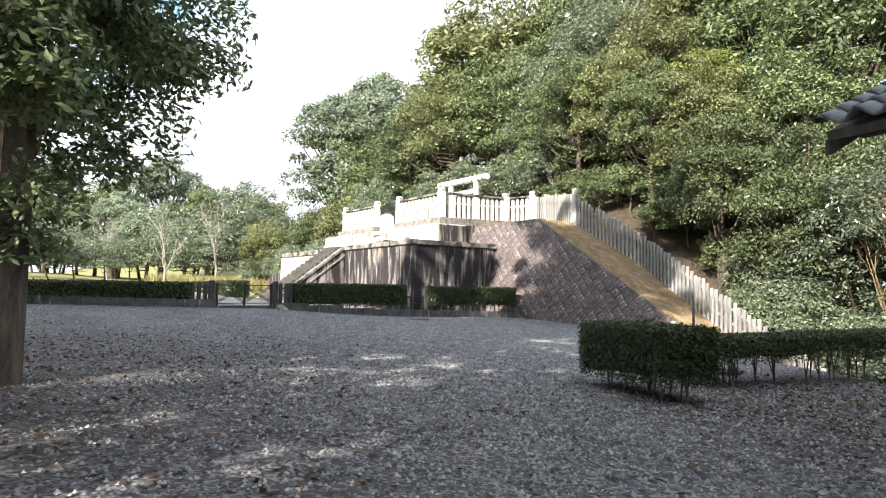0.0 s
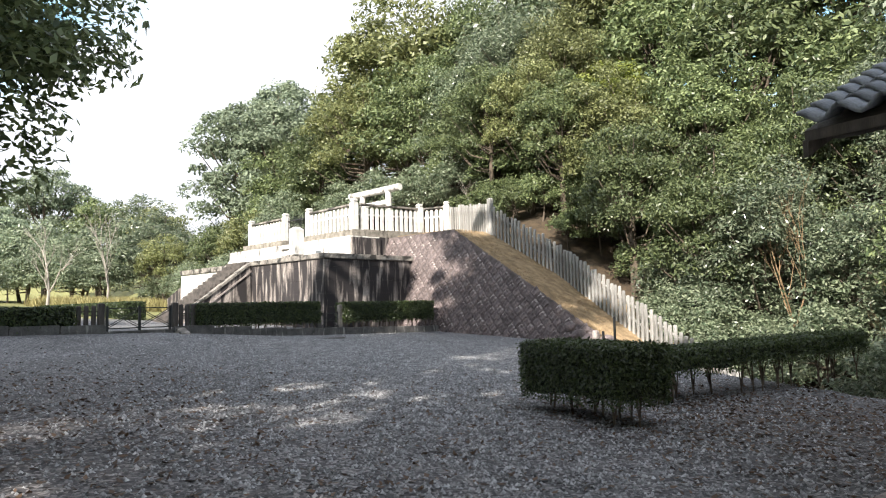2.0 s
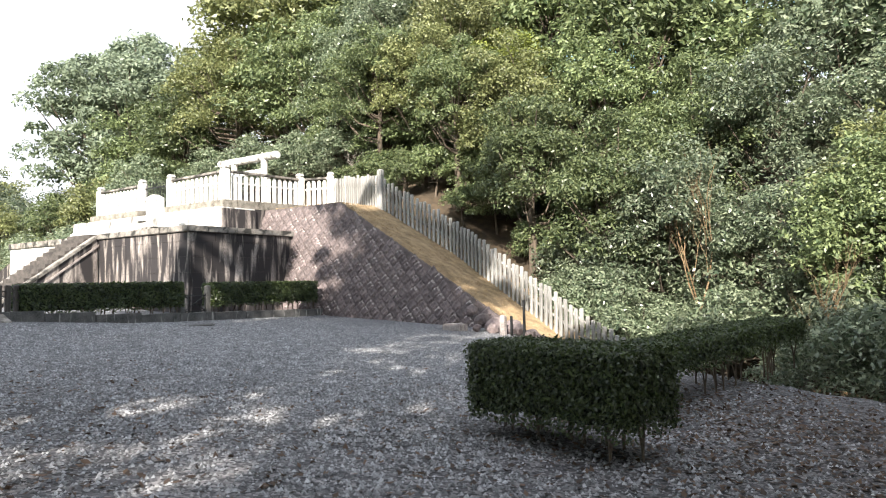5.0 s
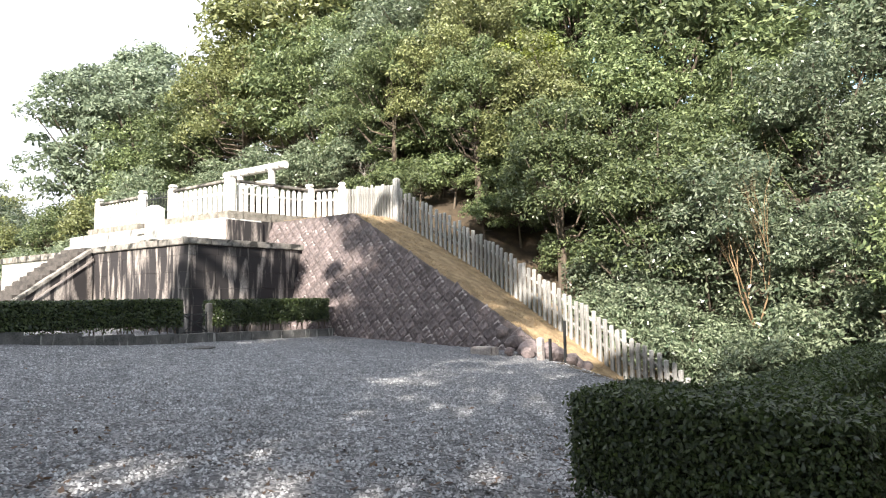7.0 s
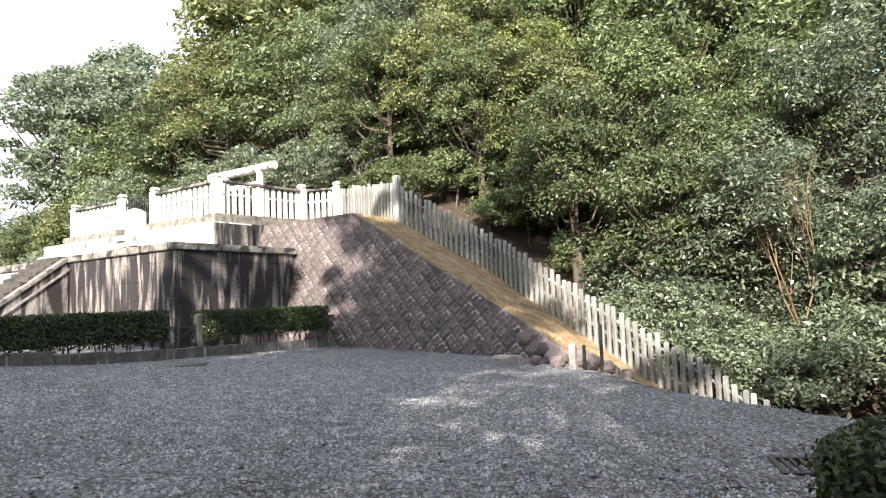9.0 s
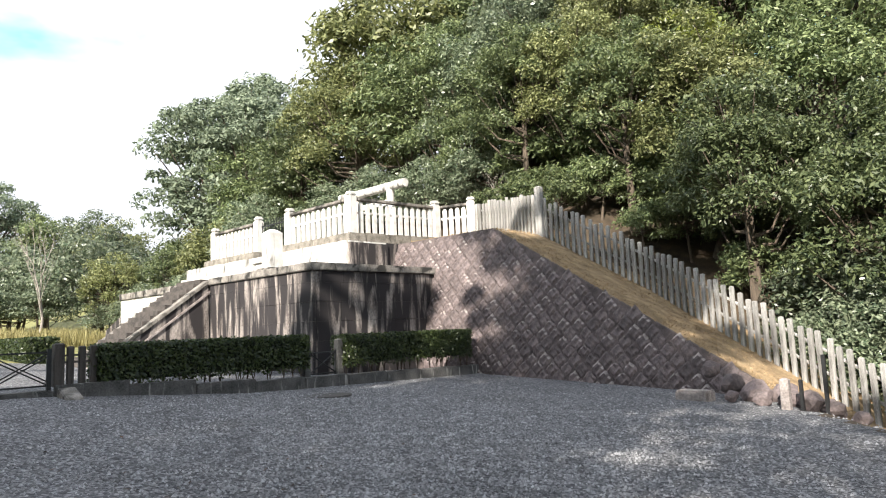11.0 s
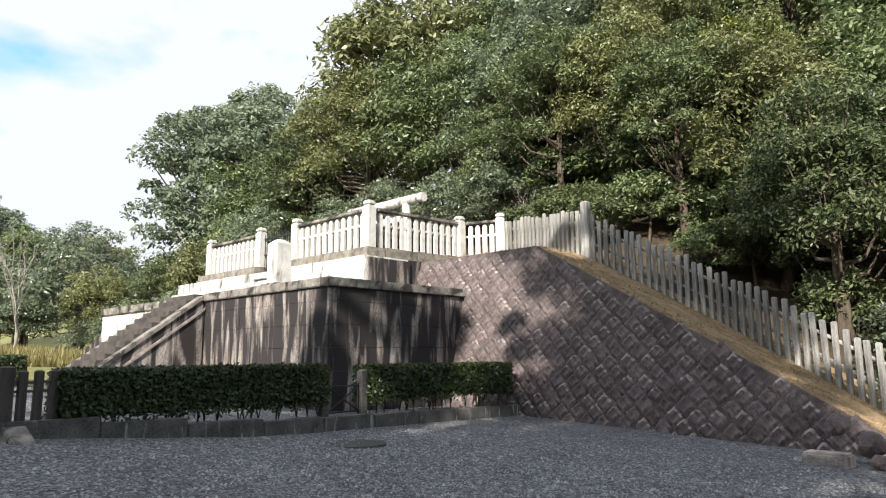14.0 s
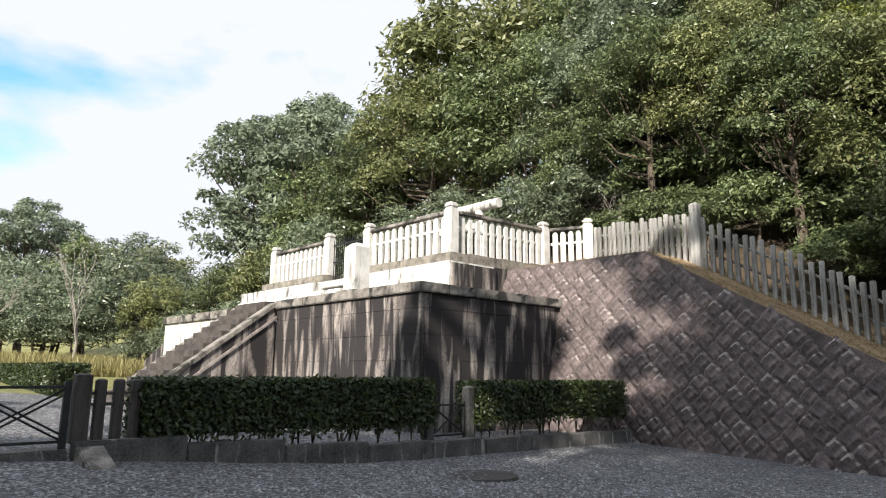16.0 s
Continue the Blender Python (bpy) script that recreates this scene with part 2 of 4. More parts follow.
def solo(name, bm, material, label, category, kind="", site=True, group=""):
    ob = new(name, mesh_of(bm, name, material))
    if site:
        ob.matrix_basis = SITE
    return tagged(ob, label, category, group, kind)


def box(bm, x0, x1, y0, y1, z0, z1, bevel=0.0):
    vs = [bm.verts.new(p) for p in ((x0, y0, z0), (x1, y0, z0), (x1, y1, z0), (x0, y1, z0),
                                    (x0, y0, z1), (x1, y0, z1), (x1, y1, z1), (x0, y1, z1))]
    fs = [bm.faces.new([vs[i] for i in f]) for f in ((3, 2, 1, 0), (4, 5, 6, 7), (0, 1, 5, 4), (1, 2, 6, 5), (2, 3, 7, 6), (3, 0, 4, 7))]
    if bevel:
        es = list({e for f in fs for e in f.edges})
        bmesh.ops.bevel(bm, geom=es, offset=bevel, segments=2, affect="EDGES")
    return bm


def boxed(*a, bevel=0.0):
    return box(bmesh.new(), *a, bevel=bevel)


def extrude_poly(pts, axis, lo, hi, bevel=0.0):
    """A prism: the outline pts lies across the axis, from lo to hi along it."""
    bm = bmesh.new()
    put = {"x": lambda p, w: (w, p[0], p[1]), "y": lambda p, w: (p[0], w, p[1]), "z": lambda p, w: (p[0], p[1], w)}[axis]
    one = [bm.verts.new(put(p, lo)) for p in pts]
    two = [bm.verts.new(put(p, hi)) for p in pts]
    bm.faces.new(one)
    bm.faces.new(two[::-1])
    for i in range(len(pts)):
        j = (i + 1) % len(pts)
        bm.faces.new((one[j], one[i], two[i], two[j]))
    bmesh.ops.recalc_face_normals(bm, faces=bm.faces)
    if bevel:
        bmesh.ops.bevel(bm, geom=list(bm.edges), offset=bevel, segments=2, affect="EDGES")
    return bm


def tube(bm, pts, radii, sides=8):
    """A tapering limb through pts."""
    rings = []
    for i, p in enumerate(pts):
        p = Vector(p)
        way = (Vector(pts[min(i + 1, len(pts) - 1)]) - Vector(pts[max(i - 1, 0)])).normalized()
        side = way.cross(Vector((0.3, 1, 0.2))).normalized()
        up = way.cross(side)
        rings.append([bm.verts.new(p + radii[i] * (math.cos(k) * side + math.sin(k) * up)) for k in np.arange(sides) * 2 * math.pi / sides])
    for r0, r1 in zip(rings, rings[1:]):
        for k in range(sides):
            bm.faces.new((r0[k], r0[(k + 1) % sides], r1[(k + 1) % sides], r1[k]))
    bm.faces.new(rings[0][::-1])
    bm.faces.new(rings[-1])
    return bm


def leaves_mesh(name, centres, normals, size, rng, material, slim=0.42):
    """Folded leaves, four corners each, at the centres, roughly facing along the normals."""
    n = len(centres)
    nrm = normals + rng.normal(0, 0.55, (n, 3))
    nrm /= np.linalg.norm(nrm, axis=1)[:, None]
    t = rng.normal(0, 1, (n, 3))
    t -= (t * nrm).sum(1)[:, None] * nrm
    t /= np.linalg.norm(t, axis=1)[:, None]
    s = np.cross(nrm, t)
    ln = size * rng.uniform(0.6, 1.35, (n, 1))
    v = np.stack([centres - t * ln * 0.5, centres + s * ln * slim * 0.5 - nrm * ln * 0.08, centres + t * ln * 0.5 - nrm * ln * 0.1, centres - s * ln * slim * 0.5 - nrm * ln * 0.08], 1)
    me = bpy.data.meshes.new(name)
    me.vertices.add(4 * n)
    me.vertices.foreach_set("co", v.reshape(-1).astype(np.float32))
    me.loops.add(4 * n)
    me.loops.foreach_set("vertex_index", np.arange(4 * n, dtype=np.int32))
    me.polygons.add(n)
    me.polygons.foreach_set("loop_start", np.arange(0, 4 * n, 4, dtype=np.int32))
    me.polygons.foreach_set("loop_total", np.full(n, 4, dtype=np.int32))
    me.update()
    me.validate()
    me.materials.append(material)
    return me


# ---- ground ----
def smooth01(x):
    x = np.clip(x, 0, 1)
    return x * x * (3 - 2 * x)


def bank_height(a):
    return np.where(a < 2.3, 4.55, 4.55 - 0.55 * (a - 2.3))


def court_height(a, b):
    z = 0.384 - 0.040 * np.clip(a, -60, 60) - 0.027 * np.clip(b, -40, 30)
    z = z + np.clip(0.04 * (-3.4 - b), 0, 0.16) * (a < 8) * smooth01((8 - a) / 6)
    off1 = ((a - 10.4) * 4.1 + (b - 3.9) * 3.5) / 5.39
    off2 = ((a - 13.9) * 1.2 + (b + 0.2) * 2.6) / 2.86
    fall = np.clip(np.minimum(off1, off2), 0, 5)
    return z - 0.33 * fall


def ground_height(a, b):
    z = court_height(a, b)
    hill = np.maximum(bank_height(np.clip(a, -100, 13.5)), -1.7) - 0.35 + np.clip(b - 8.8, 0, 22) * 0.55
    far = np.where(a < -16, np.clip(b - 4, 0, 40) * 0.35, hill)
    mix_a = smooth01((a + 22) / 8)
    hill = far * (1 - mix_a) + hill * mix_a
    rise = smooth01((b - 5.2) / 1.0)
    rise = np.where(a > 10, smooth01((b - 5.0) / 5.0), rise)
    return z * (1 - rise) + np.maximum(hill, z) * rise


def build_ground():
    inner_a, inner_b = np.arange(-44, 34.01, 0.5), np.arange(-34, 40.01, 0.5)
    ring = np.array([4, 12, 30, 70, 160, 400, 900.0])
    A = np.r_[-44 - ring[::-1], inner_a, 34 + ring]
    B = np.r_[-34 - ring[::-1], inner_b, 40 + ring]
    aa, bb = np.meshgrid(A, B, indexing="ij")
    zz = ground_height(aa, bb)
    rng = np.random.default_rng(3)
    zz = zz + rng.normal(0, 0.006, zz.shape)
    na, nb = len(A), len(B)
    verts = np.stack([aa, bb, zz], -1).reshape(-1, 3)
    idx = np.arange(na * nb).reshape(na, nb)
    quads = np.stack([idx[:-1, :-1], idx[1:, :-1], idx[1:, 1:], idx[:-1, 1:]], -1).reshape(-1, 4)
    me = bpy.data.meshes.new("ground")
    me.from_pydata(verts.tolist(), [], quads.tolist())
    mid = verts[quads].mean(1)
    a, b = mid[:, 0], mid[:, 1]
    off = np.minimum((a - 10.4) * 4.1 + (b - 3.9) * 3.5, (a - 13.9) * 1.2 + (b + 0.2) * 2.6)
    slot = np.zeros(len(quads), dtype=np.int32)
    slot[(b > 5.2) | ((off > 0) & (a > 9))] = 1
    slot[(a < -9.5) & (b < 6)] = 2
    slot[(a < -40) | (b < -26)] = 2
    me.polygons.foreach_set("material_index", slot)
    for m in (GRAVEL, SOIL, TURF):
        me.materials.append(m)
    me.shade_smooth()
    ob = new("ground", me)
    ob.matrix_basis = SITE
    return tagged(ob, "grey gravel court running into turf and brown forest floor", "ground", kind="structure")


build_ground()


# ---- platform, terrace and stairs ----
def build_platform():
    base = 0.1
    body = thing("platform_wall", 0, 0, 0, label="high masonry platform wall with dark vertical water stains", category="wall", kind="structure")
    # face blocks in courses, front and side, with recessed joints
    bm = boxed(-6.0, -0.05, 0.05, 6.0, base, 3.28)
    part("wall_core", bm, MORTAR, body)
    rng = random.Random(5)
    zs = [base, 0.75, 1.3, 1.85, 2.4, 2.95, 3.27]
    for k, (z0, z1) in enumerate(zip(zs, zs[1:])):
        x = -6.0
        while x < -0.02:
            w = min(rng.uniform(0.85, 1.2), -x)
            if -x - w < 0.35:
                w = -x
            part("wall_block", boxed(x + 0.004, x + w - 0.004, rng.uniform(-0.006, 0.004), 0.1, z0 + 0.004, z1 - 0.004), CONCRETE, body)
            x += w
        y = 0.1
        while y < 5.4:
            w = rng.uniform(0.85, 1.2)
            part("wall_block", boxed(-0.1, rng.uniform(-0.004, 0.006), y + 0.004, y + w - 0.004, z0 + 0.004, z1 - 0.004), CONCRETE, body)
            y += w
    cap = thing("platform_coping", 0, 0, 0, label="overhanging mossy stone coping of the platform", category="coping", kind="structure")
    x = -6.0
    while x < 0.05:
        w = min(1.45, 0.09 - x)
        part("coping_stone", boxed(x + 0.003, x + w - 0.003, -0.09, 0.75, 3.282, 3.5, bevel=0.02), COPING, cap)
        x += w
    y = 0.755
    while y < 4.6:
        part("coping_stone", boxed(-0.7, 0.09, y, y + 1.25, 3.282, 3.5, bevel=0.02), COPING, cap)
        y += 1.255
    solo("platform_floor", boxed(-14.2, -0.7, 0.75, 4.4, 3.2, 3.42), COPING, "grey stone paved top of the platform", "floor", "structure")
    # the wing beyond the stairs
    wing = thing("platform_wing_wall", 0, 0, 0, label="sunlit pale masonry wall beyond the stairs", category="wall", kind="structure")
    x = -14.0
    while x < -8.8:
        part("wall_block", boxed(x + 0.004, x + 1.26, 0.004 * (x % 1), 3.0, 0.3, 3.2, bevel=0.01), PALE_STONE, wing)
        part("coping_stone", boxed(x + 0.003, x + 1.262, -0.08, 3.05, 3.203, 3.46, bevel=0.02), COPING, wing)
        x += 1.29
    solo("end_rubble_wall", extrude_poly([(-17.2, 0.2), (-14.05, 0.2), (-14.05, 2.75), (-15.4, 2.6), (-17.2, 2.0)], "y", 0.5, 3.0, 0.03), CONCRETE,
         "low rubble wall running out from the platform", "wall", "structure")


def build_terrace():
    t = thing("terrace_wall", 0, 0, 0, label="pale stone terrace wall under the fence", category="wall", kind="structure")
    x = -14.0
    while x < -2.2:
        w = 1.3 if x < -3.6 else -2.1 - x
        gap = -9.4 < x + w / 2 < -6.8
        if not gap:
            part("wall_block", boxed(x + 0.004, x + w - 0.004, 2.8 + 0.01 * (x % 1), 4.6, 3.42, 4.12, bevel=0.012), PALE_STONE, t)
            part("wall_block", boxed(x + 0.004, x + w - 0.004, 2.84 + 0.01 * (x % 0.7), 4.6, 4.124, 4.56, bevel=0.012), PALE_STONE, t)
        x += w
    # thin dark facing, added to put the shade of this end face into colour
    part("wall_block", boxed(-2.098, -2.03, 2.9, 4.6, 3.5, 4.5, bevel=0.01), CONCRETE, t)
    y = 4.61
    while y < 8.6:
        part("wall_block", boxed(-3.4, -2.1, y, y + 1.1, 3.42, 4.56, bevel=0.012), CONCRETE, t)
        y += 1.104
    solo("terrace_fill", boxed(-14, -2.2, 4.62, 12.5, 3.2, 4.55), DARK_STONE, "stone fill of the upper terrace", "terrace", "structure")
    p = thing("fence_plinth", 0, 0, 0, label="dark lichened stone plinth under the pale fence", category="plinth", kind="structure")
    for x0, x1 in ((-13.5, -9.15), (-7.15, -2.7)):
        part("plinth_stone", boxed(x0, (x0 + x1) / 2 - 0.003, 3.45, 4.2, 4.565, 4.95, bevel=0.02), DARK_STONE, p)
        part("plinth_stone", boxed((x0 + x1) / 2 + 0.003, x1, 3.45, 4.2, 4.565, 4.95, bevel=0.02), DARK_STONE, p)
    for y in np.arange(4.21, 8.4, 1.4):
        part("plinth_stone", boxed(-3.45, -2.7, y, y + 1.395, 4.565, 4.98 + 0.02 * (y - 4), bevel=0.02), DARK_STONE, p)
    part("plinth_stone", boxed(-9.1, -7.2, 3.2, 4.2, 4.4, 4.62, bevel=0.02), PALE_STONE, p)
    part("plinth_stone", boxed(-9.1, -7.2, 2.85, 3.19, 3.9, 4.25, bevel=0.02), PALE_STONE, p)


def build_stairs():
    st = thing("stairs", 0, 0, 0, label="dark stone stairs up to the platform between sloping parapets", category="stairs", kind="structure")
    n = 17
    rise, run = (3.5 - 0.55) / n, 4.05 / n
    for k in range(n):
        z = 0.55 + rise * k
        y = -4.05 + run * k
        part("step", boxed(-8.1, -6.27, y, y + run + 0.25, max(0.2, z - 0.3), z + rise, bevel=0.012), STEP_STONE, st)
    slope = 2.95 / 4.05
    for x0, x1 in ((-6.26, -5.98), (-8.4, -8.11)):
        part("parapet_wall", extrude_poly([(-4.3, 0.2), (-0.05, 0.2), (-0.05, 3.34), (-4.3, 3.34 - 4.25 * slope)], "x", x0, x1), CONCRETE, st)
        part("parapet_coping", extrude_poly([(-4.4, 3.343 - 4.35 * slope), (-0.1, 3.343 - 0.05 * slope), (-0.1, 3.45), (-4.4, 3.45 - 4.3 * slope)], "x", x0 - 0.03, x1 + 0.05, 0.015), COPING, st)
    part("band_course", extrude_poly([(-4.2, 3.0 - 4.2 * slope), (-0.02, 3.0), (-0.02, 3.1), (-4.2, 3.1 - 4.2 * slope)], "x", -5.979, -5.93, 0.01), EDGE_STONE, st)
    # low pale step at the head of the stairs
    hd = thing("stair_head_step", -8, 1.1, 3.42, label="pale stone step at the head of the stairs", category="step", kind="structure")
    for k in range(4):
        part("slab", boxed(-1.6 + k * 1.2 + 0.004, -0.4 + k * 1.2 - 0.004, -0.5, 0.9, 0.003, 0.3, bevel=0.015), PALE_STONE, hd)


def picket_mesh(w, d, h, tip, material, name):
    bm = bmesh.new()
    low = [bm.verts.new((x * w / 2, y * d / 2, 0)) for x, y in ((-1, -1), (1, -1), (1, 1), (-1, 1))]
    mid = [bm.verts.new((x * w / 2, y * d / 2, h - tip)) for x, y in ((-1, -1), (1, -1), (1, 1), (-1, 1))]
    top = [bm.verts.new((x * w * 0.22, y * d * 0.22, h)) for x, y in ((-1, -1), (1, -1), (1, 1), (-1, 1))]
    for p, q in ((low, mid), (mid, top)):
        for i in range(4):
            bm.faces.new((p[i], p[(i + 1) % 4], q[(i + 1) % 4], q[i]))
    bm.faces.new(top)
    bm.faces.new(low[::-1])
    bmesh.ops.bevel(bm, geom=[e for e in bm.edges if abs(e.verts[0].co.z - e.verts[1].co.z) > 0.02], offset=0.012, segments=1, affect="EDGES")
    return mesh_of(bm, name, material)


def post_mesh(w, h, material, name):
    bm = boxed(-w / 2, w / 2, -w / 2, w / 2, 0, h - 0.2, bevel=0.015)
    box(bm, -w * 0.4, w * 0.4, -w * 0.4, w * 0.4, h - 0.21, h - 0.165)
    box(bm, -w * 0.5, w * 0.5, -w * 0.5, w * 0.5, h - 0.166, h, bevel=0.05)
    return mesh_of(bm, name, material)


def build_fence():
    posts = post_mesh(0.32, 1.52, PALE_STONE, "post")
    bal = picket_mesh(0.175, 0.1, 1.16, 0.1, PALE_STONE, "baluster")

    def run(label, a0, b0, a1, b1, z0, z1, ends):
        length = math.hypot(a1 - a0, b1 - b0)
        turn = math.degrees(math.atan2(b1 - b0, a1 - a0))
        f = thing("stone_fence", a0, b0, z0, turn, label, "fence", "stone fence runs on the terrace")
        drop = (z1 - z0) / length
        for s in ends:
            part("post", posts, None, f, at=Matrix.Translation((s * length, 0, drop * s * length)))
        n = max(4, round((length - 0.3) / 0.315))
        for k in range(n):
            s = 0.3 + (length - 0.6) * k / (n - 1)
            part("baluster", bal, None, f, at=Matrix.Translation((s, 0, drop * s)) @ Matrix.Rotation(radians((k * 37 % 5 - 2) * 0.6), 4, "Z"))
        for name, h0, h1, d in (("top_rail", 1.19, 1.29, 0.11), ("middle_rail", 0.72, 0.8, 0.035)):
            part(name, extrude_poly([(0.14, h0), (length - 0.14, h0 + drop * length), (length - 0.14, h1 + drop * length), (0.14, h1)], "y", -d, d, 0.012),
                 COPING if h1 > 1 else PALE_STONE, f, "mossy grey stone rail" if h1 > 1 else "")

    run("pale granite fence with pointed balusters on a dark plinth", -6.95, 3.8, -3.05, 3.8, 4.94, 4.96, (0, 1))
    run("pale granite fence with pointed balusters beside the iron gate", -13.1, 3.8, -9.3, 3.8, 4.94, 4.94, (0, 1))
    run("pale granite fence with pointed balusters at the terrace end", -3.05, 3.95, -3.05, 8.05, 4.98, 5.07, (1,))
    run("short pale fence run stepping out to the hillside", -3.0, 8.15, -1.9, 8.95, 5.07, 5.14, (1,))
    g = thing("iron_gate", -8.12, 3.85, 4.63, label="closed dark iron gate between two stone posts", category="gate")
    part("gate_frame", box(box(boxed(-1.0, 1.0, -0.02, 0.02, 0.1, 0.16), -1.0, 1.0, -0.02, 0.02, 0.75, 0.8), -1.0, 1.0, -0.02, 0.02, 1.35, 1.4), IRON, g)
    for k in range(17):
        part("bar", boxed(-0.96 + k * 0.12 - 0.011, -0.96 + k * 0.12 + 0.011, -0.011, 0.011, 0.06, 1.55 + (k % 2) * 0.08), IRON, g)
    m = thing("stone_marker", -4.0, 1.2, 3.42, label="square pale stone marker with a chamfered head on the platform", category="stone post")
    part("shaft", picket_mesh(0.5, 0.5, 1.6, 0.12, PALE_STONE, "shaft"), None, m)
    part("foot", boxed(-0.42, 0.42, -0.42, 0.42, 0.002, 0.3, bevel=0.03), COPING, m)


def build_torii():
    t = thing("torii", -8.7, 9.6, 4.56, label="pale stone torii gate with a round top beam behind the fence", category="torii")
    part("top_beam", tube(bmesh.new(), [(-2.5, 0, 3.62), (0, 0, 3.6), (2.3, 0, 3.62)], [0.2, 0.2, 0.2], 20), PALE_STONE, t, smooth=False)
    for x in (-1.25, 1.25):
        part("pillar", tube(bmesh.new(), [(x * 1.04, 0, 0), (x, 0, 3.45)], [0.21, 0.18], 16), PALE_STONE, t)
    part("tie_beam", boxed(-1.2, 1.2, -0.08, 0.08, 2.75, 3.0, bevel=0.01), PALE_STONE, t)


build_platform()
build_terrace()
build_stairs()
build_fence()
build_torii()


# ---- retaining wall and bank ----
def wall_front(z):
    return 3.95 + 0.28 * (z - 0.2)


def build_bank():
    bm = bmesh.new()
    rows = []
    for a in np.arange(-2.0, 15.1, 0.5):
        row = []
        top = float(bank_height(np.array(a)))
        front = wall_front(max(top, 0.2)) + 0.06 if a < 10.4 else 3.9 - 0.5 * (a - 10.4)
        for k in range(10):
            b = front + (8.6 - front) * k / 9
            z = top + 0.05 * noise.noise((a * 0.8, b * 0.8, 0)) - (0.06 if k == 0 else 0.0) + 0.04 * k / 9
            row.append(bm.verts.new((a, b, z)))
        rows.append(row)
    for r0, r1 in zip(rows, rows[1:]):
        for k in range(9):
            bm.faces.new((r0[k], r1[k], r1[k + 1], r0[k + 1]))
    ob = solo("bank", bm, DRY_GRASS, "bank of dry golden grass falling beside the retaining wall", "bank", "structure")
    ob.data.shade_smooth()
    g = np.random.default_rng(4)
    n = 9000
    a = g.uniform(-1.5, 14, n)
    front = np.where(a < 10.4, 3.95 + 0.28 * (bank_height(a) - 0.2), 3.9 - 0.5 * (a - 10.4))
    b = front + (7.6 - front) * g.uniform(0, 1, n)
    pts = np.stack([a, b, bank_height(a) + 0.02], 1)
    me = leaves_mesh("grass_tuft", pts, np.tile((0.4, -0.6, 0.3), (n, 1)), 0.11, g, DRY_GRASS, 0.14)
    blades = new("dry_grass", me)
    blades.matrix_basis = SITE
    tagged(blades, "short dry golden grass on the bank", "grass", kind="stuff")


def build_retaining_wall():
    w = thing("retaining_wall", 0, 0, 0, label="leaning retaining wall of purple-brown stones laid in diamonds", category="wall", kind="structure")
    bm = bmesh.new()
    fronts, backs = [], []
    for a in np.r_[np.arange(-2.3, 2.31, 0.46), np.arange(2.8, 10.5, 0.5)]:
        top = max(float(bank_height(np.array(a))), 0.1)
        low = -0.3
        fronts.append([bm.verts.new((a, wall_front(low), low)), bm.verts.new((a, wall_front(top), top))])
        backs.append([bm.verts.new((a, 6.0, low)), bm.verts.new((a, wall_front(top) + 0.12, top))])
    for (f0, f1, b0, b1) in zip(fronts, fronts[1:], backs, backs[1:]):
        bm.faces.new((f0[0], f1[0], f1[1], f0[1]))
        bm.faces.new((f0[1], f1[1], b1[1], b0[1]))
        bm.faces.new((b0[0], b0[1], b1[1], b1[0]))
    part("mortar_bed", bm, MORTAR, w)
    rng = random.Random(11)
    variants = []
    for k in range(14):
        bm = bmesh.new()
        s, cells = 0.168, 5
        off = Vector((k * 7.3, k * 3.1, 0))
        grid = []
        for iy in range(cells + 1):
            line = []
            for ix in range(cells + 1):
                u, v = 2 * ix / cells - 1, 2 * iy / cells - 1
                rim = max(abs(u), abs(v)) > 0.99
                p = Vector((u * s, v * s, 0))
                rough = noise.noise(p * 9 + off)
                p.x += 0.016 * noise.noise(p * 14 + off + Vector((0, 0, 5)))
                p.y += 0.016 * noise.noise(p * 14 + off + Vector((0, 0, 9)))
                p.z = rng.uniform(-0.03, 0.012) if rim else 0.045 + 0.05 * rough + rng.uniform(-0.012, 0.012)
                line.append(bm.verts.new(p))
            grid.append(line)
        # chipped upper edges coloured paler to paint in the sunlight they catch
        sunlit_chips = []
        for iy in range(cells):
            for ix in range(cells):
                f = bm.faces.new((grid[iy][ix], grid[iy][ix + 1], grid[iy + 1][ix + 1], grid[iy + 1][ix]))
                if (ix == cells - 1 or iy == cells - 1) and ix + iy >= cells - 1 + k % 3 and k % 3 == 1 and rng.random() < 0.6:
                    sunlit_chips.append(f)
        for f in sunlit_chips:
            f.material_index = 1
        me = mesh_of(bm, "stone", WALL_STONE, EDGE_STONE)
        variants.append(me)
    lean = math.atan(0.28)
    d = 0.46
    tilt = Matrix.Rotation(math.pi / 2 - lean, 4, "X")
    for i in range(-6, 30):
        for j in range(0, 24):
            a = i * d + (d / 2 if j % 2 else 0) + 0.0
            z = -0.1 + j * d / 2 * math.cos(lean)
            a += rng.uniform(-0.04, 0.04)
            top = float(bank_height(np.array(a)))
            if a < -2.15 or (a < 0.0 and z < 3.5) or a > 10.6 or z > top - 0.1:
                continue
            m = Matrix.Translation((a, wall_front(z) - 0.005, z)) @ tilt @ Matrix.Rotation(radians(45 + rng.uniform(-9, 9)), 4, "Z")
            part("stone", variants[rng.randrange(14)], None, w, at=m @ Matrix.Scale(rng.uniform(0.86, 1.08), 4))


